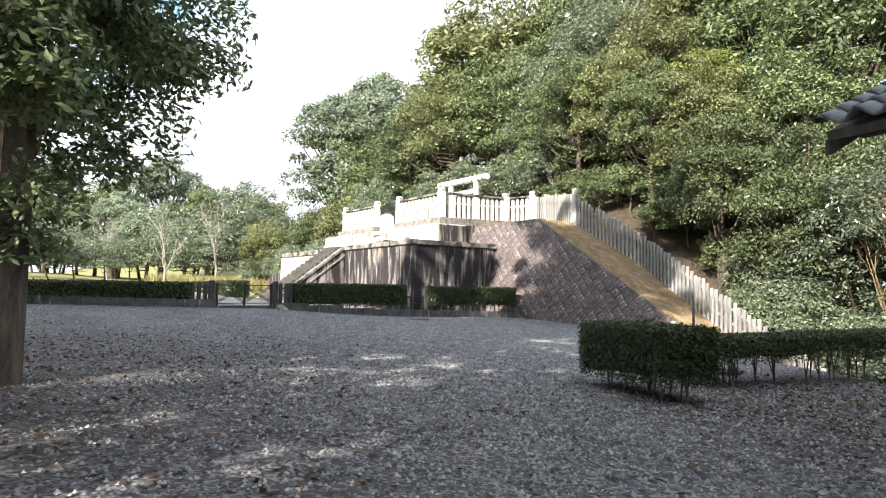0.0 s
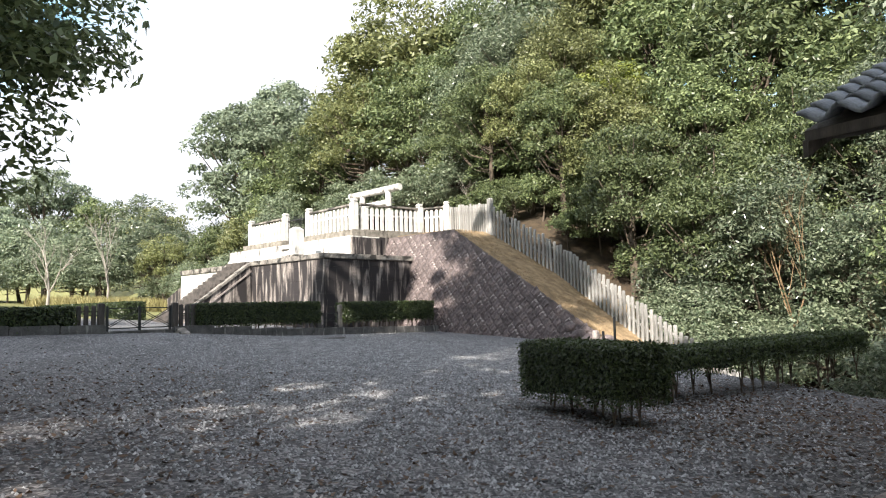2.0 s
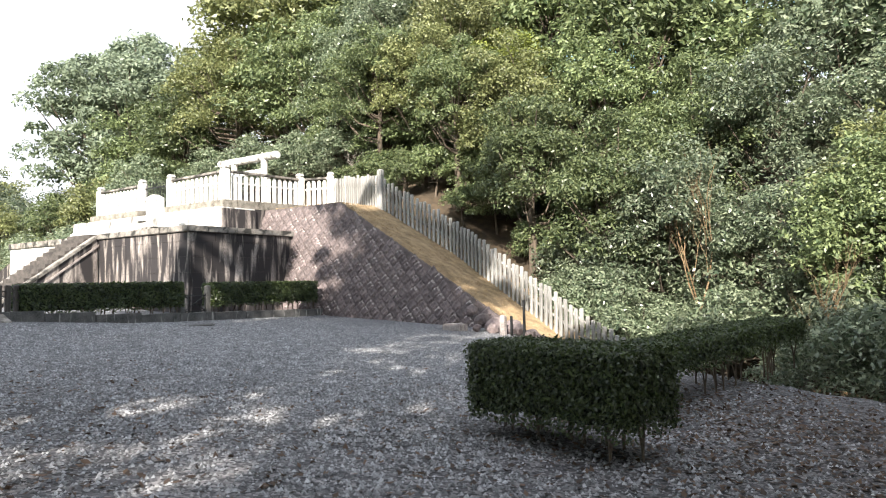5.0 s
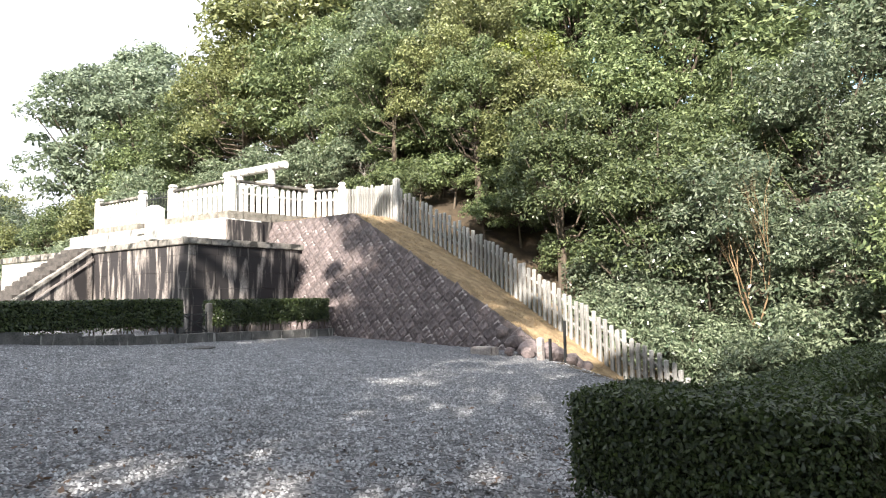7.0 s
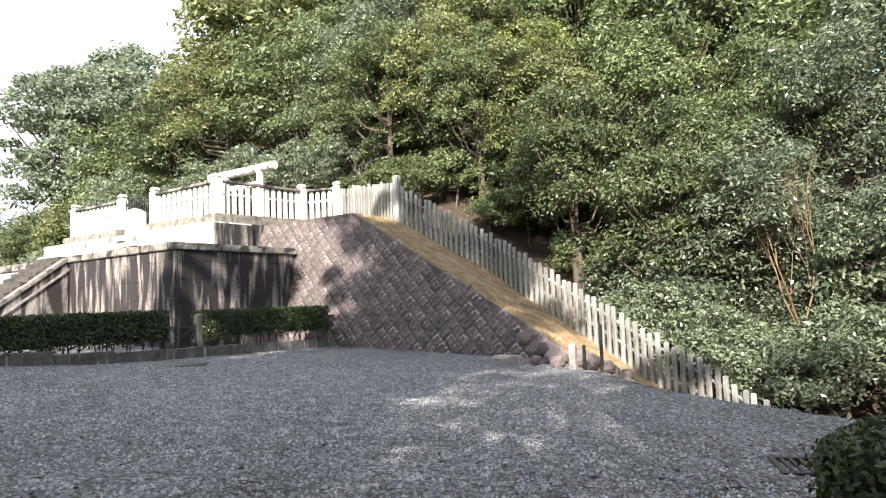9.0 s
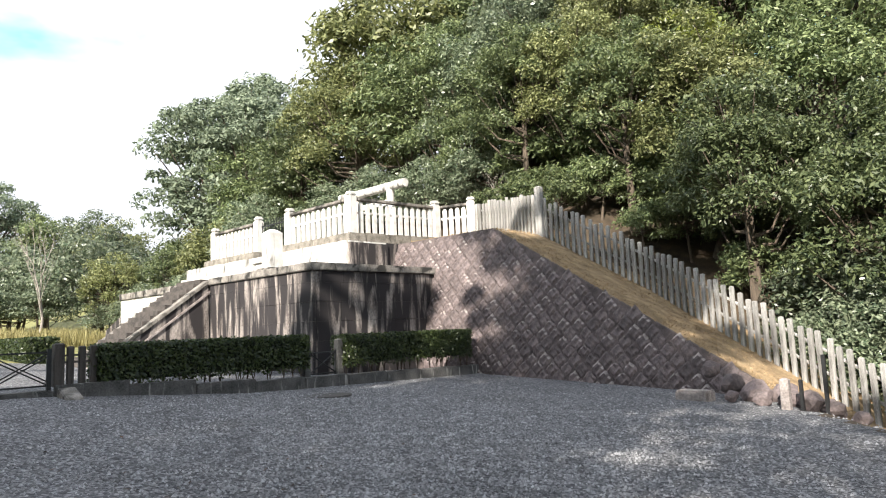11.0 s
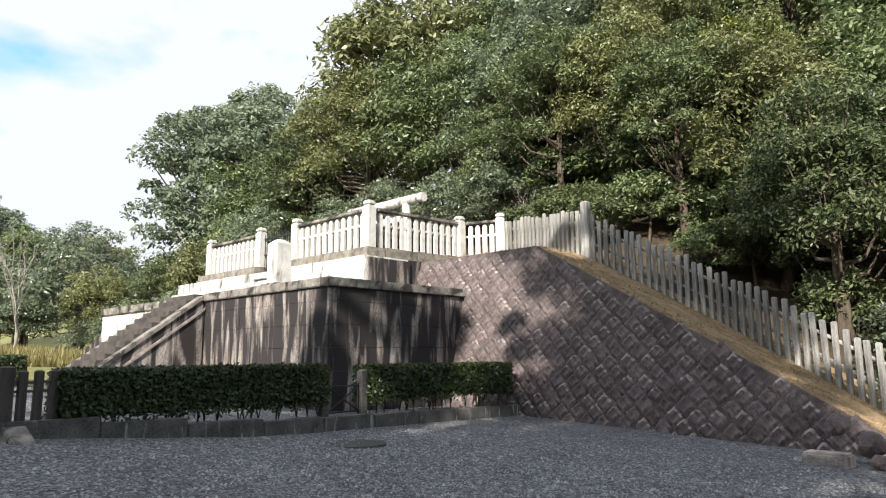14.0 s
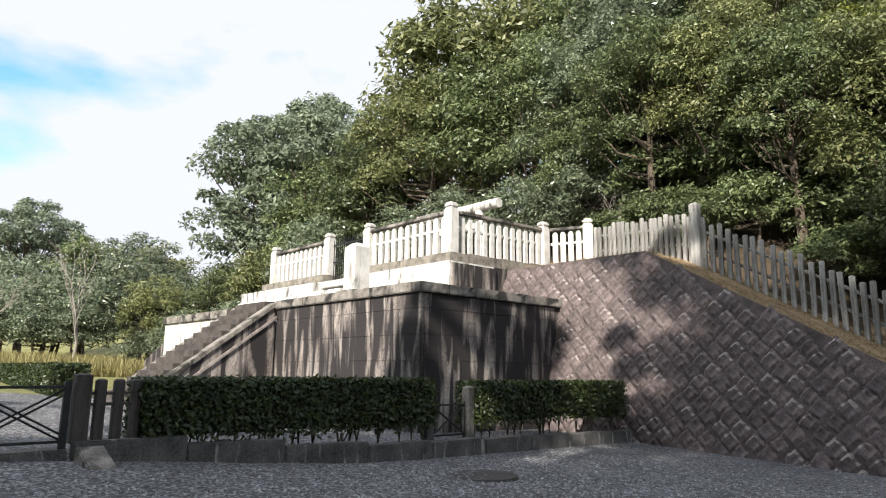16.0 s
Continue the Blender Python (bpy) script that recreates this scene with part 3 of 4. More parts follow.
def rock_mesh(rng, size):
    bm = bmesh.new()
    bmesh.ops.create_icosphere(bm, subdivisions=2, radius=1)
    off = Vector((rng.uniform(0, 50), rng.uniform(0, 50), 0))
    for v in bm.verts:
        v.co *= 1 + 0.35 * noise.noise(v.co * 1.1 + off) + 0.12 * noise.noise(v.co * 3 + off)
        v.co.x *= size
        v.co.y *= size * 0.8
        v.co.z *= size * 0.75
    return bm


def build_rocks():
    rng = random.Random(21)
    for a, b, s in ((9.6, 3.2, 0.28), (10.1, 3.0, 0.34), (10.6, 2.9, 0.4), (11.0, 3.2, 0.36), (11.3, 2.6, 0.3), (11.7, 2.3, 0.33), (12.1, 2.2, 0.26),
                    (10.9, 2.3, 0.24), (10.3, 2.4, 0.18), (11.9, 2.8, 0.3), (12.5, 2.2, 0.22)):
        z = float(court_height(np.array(a), np.array(b)))
        t = new("boulder", mesh_of(rock_mesh(rng, s * 0.82), "boulder", WALL_STONE))
        t.matrix_basis = SITE @ pose(a, b, max(z, float(bank_height(np.array(a))) - 0.2) + s * 0.4, rng.uniform(-20, 20), rng.uniform(-20, 20), rng.uniform(0, 360))
        tagged(t, "rough purple-brown boulder at the foot of the wall", "boulder", "boulders at the end of the wall")
    a, b = 9.7, 2.2
    t = solo("stone_slab", boxed(a - 0.35, a + 0.3, b - 0.2, b + 0.2, -0.12, 0.13, bevel=0.03), EDGE_STONE, "flat pale stone slab lying on the gravel", "stone slab")


def build_wooden_fence():
    f = thing("picket_fence", 0, 0, 0, label="weathered grey wooden picket fence stepping down the hillside", category="fence")
    me = [picket_mesh(0.112, 0.085, 1.42 + 0.06 * k, 0.02, OLD_WOOD, "picket") for k in range(3)]
    rng = random.Random(31)

    def line(a):
        b = 8.95 - 1.55 * smooth01((a + 1.9) / 5.0) - 0.33 * max(0, a - 6.0)
        z = 5.05 - 0.13 * min(max(a + 1.9, 0), 4.2) if a < 2.3 else 4.5 - 0.55 * (a - 2.3)
        return float(b), float(z)

    a = -1.6
    while a < 16.6:
        b, z = line(a)
        turn = math.atan2(line(a + 0.1)[0] - b, 0.1)
        part("picket", me[rng.randrange(3)], None, f, at=Matrix.Translation((a, b, z - 0.1)) @ Matrix.Rotation(turn + radians(rng.uniform(-4, 4)), 4, "Z")
             @ Matrix.Rotation(radians(rng.uniform(-1.5, 1.5)), 4, "Y"))
        a += 0.207
    for h in (0.55, 1.05):
        pts = [(x, line(x)[0] + 0.08, line(x)[1] + h) for x in np.arange(-1.6, 16.6, 0.6)]
        part("rail", tube(bmesh.new(), pts, [0.04] * len(pts), 6), OLD_WOOD, f)
    b, z = line(2.56)
    tall = new("tall_post", picket_mesh(0.24, 0.2, 1.85, 0.05, OLD_WOOD, "tall_post"))
    tall.matrix_basis = SITE @ Matrix.Translation((2.56, b - 0.1, z - 0.1))
    tagged(tall, "tall weathered wooden post standing above the fence", "post")


build_bank()
build_retaining_wall()
build_rocks()
build_wooden_fence()


def build_stakes():
    for a, b, low, high, label in ((12.05, 2.0, -0.6, 0.83, "thin black iron stake standing by the boulders"), (11.66, 2.0, -0.6, 0.4, "short black iron stake in the gravel")):
        s = new("iron_stake", mesh_of(boxed(-0.03, 0.03, -0.03, 0.03, 0, high - low, bevel=0.006), "iron_stake", IRON))
        s.matrix_basis = SITE @ Matrix.Translation((a, b, low))
        tagged(s, label, "stake")
    p = new("boundary_post", picket_mesh(0.15, 0.15, 0.95, 0.03, EDGE_STONE, "boundary_post"))
    p.matrix_basis = SITE @ Matrix.Translation((11.4, 2.0, -0.53))
    tagged(p, "short pale stone boundary post in the gravel", "post")


build_stakes()


# ---- hedges, kerb and gates of the enclosure ----
def hedge_thing(name_label, outline, z0, z1, leaf, density, seed, bare=0.3, site=True, group="hedges"):
    """A clipped hedge over a strip (a0, a1, b0, b1 in its own axes); bare: height of bare stems at the foot."""
    g = np.random.default_rng(seed)
    a0, a1, b0, b1, a, b, turn = outline
    h = thing("hedge", a, b, z0, turn, name_label, "hedge", group, site=site)
    H = z1 - z0
    lx, ly = a1 - a0, b1 - b0
    area = 2 * (lx + ly) * (H - bare) + lx * ly
    n = int(density * area)
    pick = g.uniform(0, area, n)
    top = lx * ly
    u, v, w = g.uniform(0, 1, n), g.uniform(0, 1, n), g.normal(0, 0.03, n)
    p, nr = np.zeros((n, 3)), np.zeros((n, 3))
    is_top = pick < top
    side = (pick - top) / max(1e-6, H - bare)
    for msk, f in ((is_top, 0), (~is_top & (side < lx), 1), (~is_top & (side >= lx) & (side < 2 * lx), 2),
                   (~is_top & (side >= 2 * lx) & (side < 2 * lx + ly), 3), (~is_top & (side >= 2 * lx + ly), 4)):
        k = msk.sum()
        zz = bare + (H - bare) * v[msk] ** 0.8
        ragged = g.uniform(0, 1, k) < np.clip((zz - bare) / 0.25 + 0.35, 0, 1)
        zz = np.where(ragged, zz, bare + 0.4 * (H - bare))
        if f == 0:
            p[msk] = np.stack([a0 + lx * u[msk], b0 + ly * v[msk], H + w[msk] * 0.6], 1)
            nr[msk] = (0, 0, 1)
        elif f in (1, 2):
            yy = b0 if f == 1 else b1
            p[msk] = np.stack([a0 + lx * u[msk], yy + w[msk], zz], 1)
            nr[msk] = (0, -1 if f == 1 else 1, 0.35)
        else:
            xx = a0 if f == 3 else a1
            p[msk] = np.stack([xx + w[msk], b0 + ly * u[msk], zz], 1)
            nr[msk] = (-1 if f == 3 else 1, 0, 0.35)
    part("foliage", leaves_mesh("foliage", p, nr, leaf, g, HEDGE_LEAF, 0.5), None, h)
    # dark box added behind the leaves, its colour painting the inner shade
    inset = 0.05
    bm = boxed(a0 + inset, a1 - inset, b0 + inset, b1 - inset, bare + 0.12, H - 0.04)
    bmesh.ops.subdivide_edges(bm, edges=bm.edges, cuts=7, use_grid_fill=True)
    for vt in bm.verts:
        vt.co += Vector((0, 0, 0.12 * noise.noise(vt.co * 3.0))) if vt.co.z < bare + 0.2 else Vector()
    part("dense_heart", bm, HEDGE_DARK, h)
    rng = random.Random(seed)
    count = max(3, int(lx * ly / 0.13)) if lx * ly < 3 else int(max(lx, ly) / 0.28)
    for k in range(min(count, 26)):
        x, y = rng.uniform(a0 + 0.08, a1 - 0.08), rng.uniform(b0 + 0.08, b1 - 0.08)
        if lx > ly * 1.5:
            x = a0 + lx * (k + 0.5) / min(count, 26)
        elif ly > lx * 1.5:
            y = b0 + ly * (k + 0.5) / min(count, 26)
        bm = bmesh.new()
        for q in range(3):
            e = Vector((x + rng.uniform(-0.12, 0.12), y + rng.uniform(-0.12, 0.12), bare + 0.3))
            mid = Vector((x, y, bare * 0.4)).lerp(e, 0.5) + Vector((rng.uniform(-0.03, 0.03), rng.uniform(-0.03, 0.03), 0))
            tube(bm, [(x, y, -0.1), (x, y, bare * 0.3), mid, e], [0.016, 0.013, 0.009, 0.006], 5)
        part("stem", bm, BARK, h)
    return h


def ground_z(a, b):
    return float(court_height(np.array(float(a)), np.array(float(b))))


def kerb_run(a0, b0, a1, b1, label):
    length = math.hypot(a1 - a0, b1 - b0)
    k = thing("kerb", a0, b0, 0, math.degrees(math.atan2(b1 - b0, a1 - a0)), label, "kerb", kind="structure")
    n = max(1, round(length / 1.2))
    for i in range(n):
        s0, s1 = length * i / n, length * (i + 1) / n
        t = (i + 0.5) / n
        z = ground_z(a0 + (a1 - a0) * t, b0 + (b1 - b0) * t)
        part("kerb_stone", boxed(s0 + 0.004, s1 - 0.004, -0.28, 0.0, z - 0.2, z + 0.24, bevel=0.015), KERB, k)
    return k


def build_enclosure():
    kerb_run(2.5, 4.05, 2.85, -3.4, "dark stained stone kerb under the hedge")
    kerb_run(2.85, -3.4, 2.3, -7.0, "dark stained stone kerb under the clipped hedge")
    kerb_run(2.4, -8.95, 2.7, -22, "dark stone kerb of the far enclosure")
    solo("gate_threshold", boxed(1.95, 2.3, -8.94, -7.03, 0.3, 0.74, bevel=0.02), KERB, "low dark stone threshold under the wide gate", "threshold", "structure")
    bl = new("kerb_end_stone", mesh_of(extrude_poly([(0, 0), (0.62, 0), (0.55, 0.1), (0.1, 0.26)], "y", -0.14, 0.14, 0.015), "kerb_end_stone", COPING))
    bl.matrix_basis = SITE @ pose(2.32, -6.85, 0.52, 0, 0, 0)
    tagged(bl, "sloping stone block at the end of the kerb", "stone block")
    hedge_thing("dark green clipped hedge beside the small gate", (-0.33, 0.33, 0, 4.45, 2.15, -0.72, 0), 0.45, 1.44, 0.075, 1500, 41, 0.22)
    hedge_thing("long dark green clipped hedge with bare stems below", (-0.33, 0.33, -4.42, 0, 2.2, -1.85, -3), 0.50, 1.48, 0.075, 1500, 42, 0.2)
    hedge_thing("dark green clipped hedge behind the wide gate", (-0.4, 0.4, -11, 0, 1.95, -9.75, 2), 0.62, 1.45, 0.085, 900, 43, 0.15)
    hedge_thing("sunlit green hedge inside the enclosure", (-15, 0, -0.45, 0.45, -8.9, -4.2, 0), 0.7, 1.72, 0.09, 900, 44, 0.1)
    # small gate
    post = picket_mesh(0.16, 0.16, 0.98, 0.03, KERB, "gate_post")
    for b in (-1.74, -0.8):
        p = new("gate_post", post)
        p.matrix_basis = SITE @ Matrix.Translation((2.2, b, 0.4))
        tagged(p, "grey stone gate post at the hedge end", "gate post", "small gate posts")
    g = thing("small_gate", 2.2, -1.27, 0.52, 90, "small black iron gate with crossed bars", "gate")
    for name, w0, h0, w1, h1 in (("rail", -0.38, 0.06, 0.38, 0.06), ("rail", -0.38, 0.55, 0.38, 0.55), ("brace", -0.38, 0.06, 0.38, 0.55), ("brace", -0.38, 0.55, 0.38, 0.06),
                                 ("stile", -0.38, 0.0, -0.38, 0.6), ("stile", 0.38, 0.0, 0.38, 0.6)):
        part(name, tube(bmesh.new(), [(w0, 0, h0), (w1, 0, h1)], [0.016, 0.016], 6), IRON, g)
    # wooden palings and wide gate
    pal = picket_mesh(0.105, 0.11, 0.7, 0.02, DARK_WOOD, "paling")
    big = picket_mesh(0.17, 0.17, 0.76, 0.02, DARK_WOOD, "gate_post")
    for b0, order, label in ((-6.34, 1, "dark wooden palings beside the hedge"), (-9.62, -1, "dark wooden palings beside the far hedge")):
        s = thing("wooden_paling", 2.17, b0, 0.79, 0, label, "paling", "palings by the wide gate")
        for k in range(4):
            part("paling", big if k == 3 else pal, None, s, at=Matrix.Translation((0, -order * k * 0.195, 0)))
        for h in (0.4, 0.52):
            part("rail", boxed(-0.02, 0.02, min(-order * 0.585, 0), max(0, -order * 0.585), h, h + 0.035), DARK_WOOD, s)
    g = thing("wide_gate", 2.2, -7.98, 0.8, 90, "wide black gate of crossed iron bars", "gate")
    for k in range(2):
        x0, x1 = -0.9 + 0.9 * k, 0.9 * k
        for off in (-0.03, 0.03):
            for h0, h1 in ((0.05, 0.56), (0.56, 0.05)):
                part("brace", tube(bmesh.new(), [(x0, 0, h0 + off), (x1, 0, h1 + off)], [0.012, 0.012], 6), IRON, g)
    for x in (-0.9, 0.0, 0.9):
        part("stile", boxed(x - 0.035, x + 0.035, -0.03, 0.03, -0.06, 0.66), IRON, g)
    for h in (0.02, 0.6):
        part("rail", boxed(-0.9, 0.9, -0.015, 0.015, h - 0.015, h + 0.015), IRON, g)


build_enclosure()


def court_z(x, y):
    return ground_z(*to_site(x, y))


def build_court():
    # the clipped hedge in the court: a short arm and a long leggy arm
    z = court_z(1.5, 5.0)
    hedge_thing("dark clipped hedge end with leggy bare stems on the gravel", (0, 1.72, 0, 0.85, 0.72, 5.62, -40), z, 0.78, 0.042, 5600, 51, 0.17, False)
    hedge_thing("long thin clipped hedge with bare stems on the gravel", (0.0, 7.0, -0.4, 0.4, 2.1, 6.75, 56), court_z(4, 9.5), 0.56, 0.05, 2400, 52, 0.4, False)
    c = new("manhole_cover", mesh_of(tube(bmesh.new(), [(0, 0, 0), (0, 0, 0.05)], [0.48, 0.46], 32), "manhole_cover", COVER))
    c.matrix_basis = Matrix.Translation((-8.0, 16.5, court_z(-8.0, 16.5) - 0.037))
    tagged(c, "round dark iron cover set in the gravel", "manhole cover")
    gz = ground_z(16.6, -4.7)
    grate = thing("drain_grate", 16.75, -4.75, gz - 0.02, 20, "dark rusty iron drain grate set in the gravel", "drain grate")
    part("frame", box(box(box(boxed(-0.5, 0.5, -0.3, -0.25, 0, 0.06), -0.5, 0.5, 0.25, 0.3, 0, 0.06), -0.5, -0.45, -0.249, 0.249, 0, 0.06), 0.45, 0.5, -0.249, 0.249, 0, 0.06), COVER, grate)
    part("pan", boxed(-0.449, 0.449, -0.249, 0.249, 0, 0.025), IRON, grate)
    for k in range(11):
        part("bar", boxed(-0.41 + k * 0.08, -0.38 + k * 0.08, -0.248, 0.248, 0.026, 0.055), COVER, grate)
    lg = np.random.default_rng(63)
    spots = []
    for x0, y0, spread, count in ((-4.3, 0.3, 3.6, 9000), (4.0, 6.2, 1.9, 5000)):
        spots.append(np.stack([lg.normal(x0, spread, count), lg.normal(y0, spread, count)], 1))
    xy = np.concatenate(spots)
    inv2 = np.array(SITE.inverted())
    ab = xy @ inv2[:2, :2].T + inv2[:2, 3]
    lz = court_height(ab[:, 0], ab[:, 1]) + 0.018
    litter = new("leaf_litter", leaves_mesh("leaf_litter", np.c_[xy, lz], np.tile((0, 0, 2.0), (len(xy), 1)), 0.075, lg, LITTER, 0.5))
    tagged(litter, "brown fallen leaves scattered over the gravel", "leaf litter", kind="stuff")
    g = np.random.default_rng(61)
    n = 75000
    t = g.uniform(0, 1, n)
    cx, cy = 2.5 - 9.0 * t, 0.5 + 15 * t
    x, y = cx + g.normal(0, 3.0, n), cy + g.normal(0, 3.0, n)
    inv = SITE.inverted()
    loc = np.array(inv)[:2, :2] @ np.stack([x, y]) + np.array(inv)[:2, 3:4]
    a, b = loc
    keep = (a > 3.0) & (b < 3.6) & (b < 14)
    x, y, a, b = x[keep], y[keep], a[keep], b[keep]
    z = court_height(a, b)
    n = len(x)
    r = g.uniform(0.009, 0.024, n)
    octa = np.array([(1, 0, -0.3), (0, 1, -0.3), (-1, 0, -0.3), (0, -1, -0.3), (0.2, 0.1, 0.75)], float)
    ang = g.uniform(0, 6.28, n)
    v = octa[None] * r[:, None, None] * g.uniform(0.7, 1.3, (n, 5, 1))
    vx = v[..., 0] * np.cos(ang)[:, None] - v[..., 1] * np.sin(ang)[:, None]
    vy = v[..., 0] * np.sin(ang)[:, None] + v[..., 1] * np.cos(ang)[:, None]
    verts = np.stack([vx + x[:, None], vy + y[:, None], v[..., 2] + z[:, None] + 0.008], -1).reshape(-1, 3)
    tri = np.array([(0, 1, 4), (1, 2, 4), (2, 3, 4), (3, 0, 4)])
    faces = (tri[None] + 5 * np.arange(n)[:, None, None]).reshape(-1, 3)
    me = bpy.data.meshes.new("pebbles")
    me.vertices.add(len(verts))
    me.vertices.foreach_set("co", verts.reshape(-1).astype(np.float32))
    me.loops.add(3 * len(faces))
    me.loops.foreach_set("vertex_index", faces.reshape(-1).astype(np.int32))
    me.polygons.add(len(faces))
    me.polygons.foreach_set("loop_start", np.arange(0, 3 * len(faces), 3, dtype=np.int32))
    me.polygons.foreach_set("loop_total", np.full(len(faces), 3, dtype=np.int32))
    me.update()
    me.materials.append(PEBBLE)
    tagged(new("pebbles", me), "loose grey pebbles over the gravel court", "gravel", kind="stuff")


build_court()


# ---- hut beside the path ----
def build_hut():
    h = thing("hut", 4.55, 2.66, court_z(4.55, 2.66), -38, "small plastered hut with dark timber posts and grey tiled roof", "hut", site=False)
    L_, D_, H_ = 3.4, 2.6, 2.78
    for x in (0, L_ / 2, L_):
        for y in (0, D_):
            p = part("post", boxed(x - 0.08, x + 0.08, y - 0.08, y + 0.08, 0.1, H_, bevel=0.01), DARK_WOOD, h)
            part("post_foot", boxed(x - 0.11, x + 0.11, y - 0.11, y + 0.11, 0.0, 0.16, bevel=0.01), DARK_WOOD, p, "dark post shoe")
    for y in (0, D_):
        part("plaster_panel", boxed(0.08, L_ / 2 - 0.08, y - 0.03, y + 0.03, 0.12, H_), PLASTER, h)
        part("plaster_panel", boxed(L_ / 2 + 0.08, L_ - 0.08, y - 0.03, y + 0.03, 0.12, H_), PLASTER, h)
        part("tie_beam", boxed(-0.1, L_ + 0.1, y - 0.055, y + 0.055, 1.72, 1.84, bevel=0.01), DARK_WOOD, h)
    for x in (0, L_):
        part("plaster_panel", boxed(x - 0.03, x + 0.03, 0.08, D_ - 0.08, 0.12, H_ + 0.3), PLASTER, h)
        part("tie_beam", boxed(x - 0.055, x + 0.055, 0.06, D_ - 0.06, 1.72, 1.84, bevel=0.01), DARK_WOOD, h)
    over, ridge = 0.75, 0.95
    y0, ym = -over, D_ / 2
    for s in (1, -1):
        ya = y0 if s == 1 else D_ + over
        part("roof_board", extrude_poly([(ya, H_ - 0.08), (ym, H_ + ridge), (ym, H_ + ridge + 0.07), (ya, H_ + 0.0)], "x", -0.55, L_ + 0.85), DARK_WOOD, h)
        part("verge_board", extrude_poly([(ya, H_ - 0.2), (ym, H_ + ridge - 0.12), (ym, H_ + ridge), (ya, H_ - 0.07)], "x", -0.57, -0.53), DARK_WOOD, h)
    for y in (y0 + 0.35, D_ + over - 0.35):
        part("purlin", boxed(-0.5, L_ + 0.8, y - 0.06, y + 0.06, H_ - 0.02, H_ + 0.14), DARK_WOOD, h)
    bm = bmesh.new()
    segs = 8
    rows = [[bm.verts.new((-0.15 + 0.3 * i / segs, y, 0.045 * math.cos(math.pi * 2 * i / segs) + zz)) for i in range(segs + 1)] for y, zz in ((0, 0.03), (0.27, 0.0))]
    under = [[bm.verts.new(v.co - Vector((0, 0, 0.03))) for v in r] for r in rows]
    for i in range(segs):
        bm.faces.new((rows[0][i], rows[0][i + 1], rows[1][i + 1], rows[1][i]))
        bm.faces.new((under[0][i + 1], under[0][i], under[1][i], under[1][i + 1]))
        bm.faces.new((rows[0][i + 1], rows[0][i], under[0][i], under[0][i + 1]))
    tile = mesh_of(bm, "tile", TILE, smooth=True)
    rise = math.atan2(ridge, ym - y0)
    rows_n = int(math.hypot(ridge, ym - y0) / 0.235)
    for s in (1, -1):
        for r in range(rows_n):
            for k in range(int((L_ + 1.4) / 0.285) + 1):
                d = 0.235 * r
                y = d * math.cos(rise)
                z = H_ + 0.075 + d * math.sin(rise)
                m = Matrix.Translation((-0.42 + k * 0.285, y0 - 0.04 + y, z)) if s == 1 else Matrix.Translation((-0.42 + k * 0.285, D_ + over + 0.04 - y, z)) @ Matrix.Rotation(math.pi, 4, "Z")
                part("tile", tile, None, h, at=m @ Matrix.Rotation(rise, 4, "X"))
    part("ridge", extrude_poly([(ym - 0.16, H_ + ridge), (ym + 0.16, H_ + ridge), (ym + 0.13, H_ + ridge + 0.3), (ym, H_ + ridge + 0.37), (ym - 0.13, H_ + ridge + 0.3)], "x", -0.55, L_ + 0.85, 0.02), TILE, h)
    solo("hut_plinth", boxed(-0.5, 4.0, -0.5, 3.0, -0.35, 0.04, bevel=0.02), EDGE_STONE, "pale stone plinth under the hut", "plinth", "structure", False).matrix_basis = h.matrix_basis.copy()


build_hut()


# ---- trees ----
def crown_points(g, n, rx, rz, base, lobes=46, fill=0.62, low=-0.55, power=2):
    """Leaf places and normals over a lumpy crown made of many clumps; a power over 2 gives a blunter crown."""
    k = lobes
    d = g.normal(0, 1, (k, 3))
    d /= (np.abs(d) ** power).sum(1)[:, None] ** (1 / power)
    d[:, 2] = np.where(d[:, 2] < low, -d[:, 2] * 0.5, d[:, 2])
    rad = g.uniform(fill, 1.0, k)[:, None]
    c = d * rad * np.array([rx, rx, rz]) * 0.86
    size = g.uniform(0.2, 0.4, k) * rx * (46 / k) ** 0.36
    which = g.integers(0, k, n)
    q = g.normal(0, 1, (n, 3))
    q /= np.linalg.norm(q, axis=1)[:, None]
    q[:, 2] = np.where(q[:, 2] < -0.3, -q[:, 2], q[:, 2])
    p = c[which] + q * (size[which] * g.uniform(0.55, 1.05, n))[:, None] * np.array([1, 1, 0.85])
    p[:, 2] += base + rz
    nr = q * 0.8 + np.array([0, 0, 0.45])
    return p, nr, c + np.array([0, 0, base + rz])


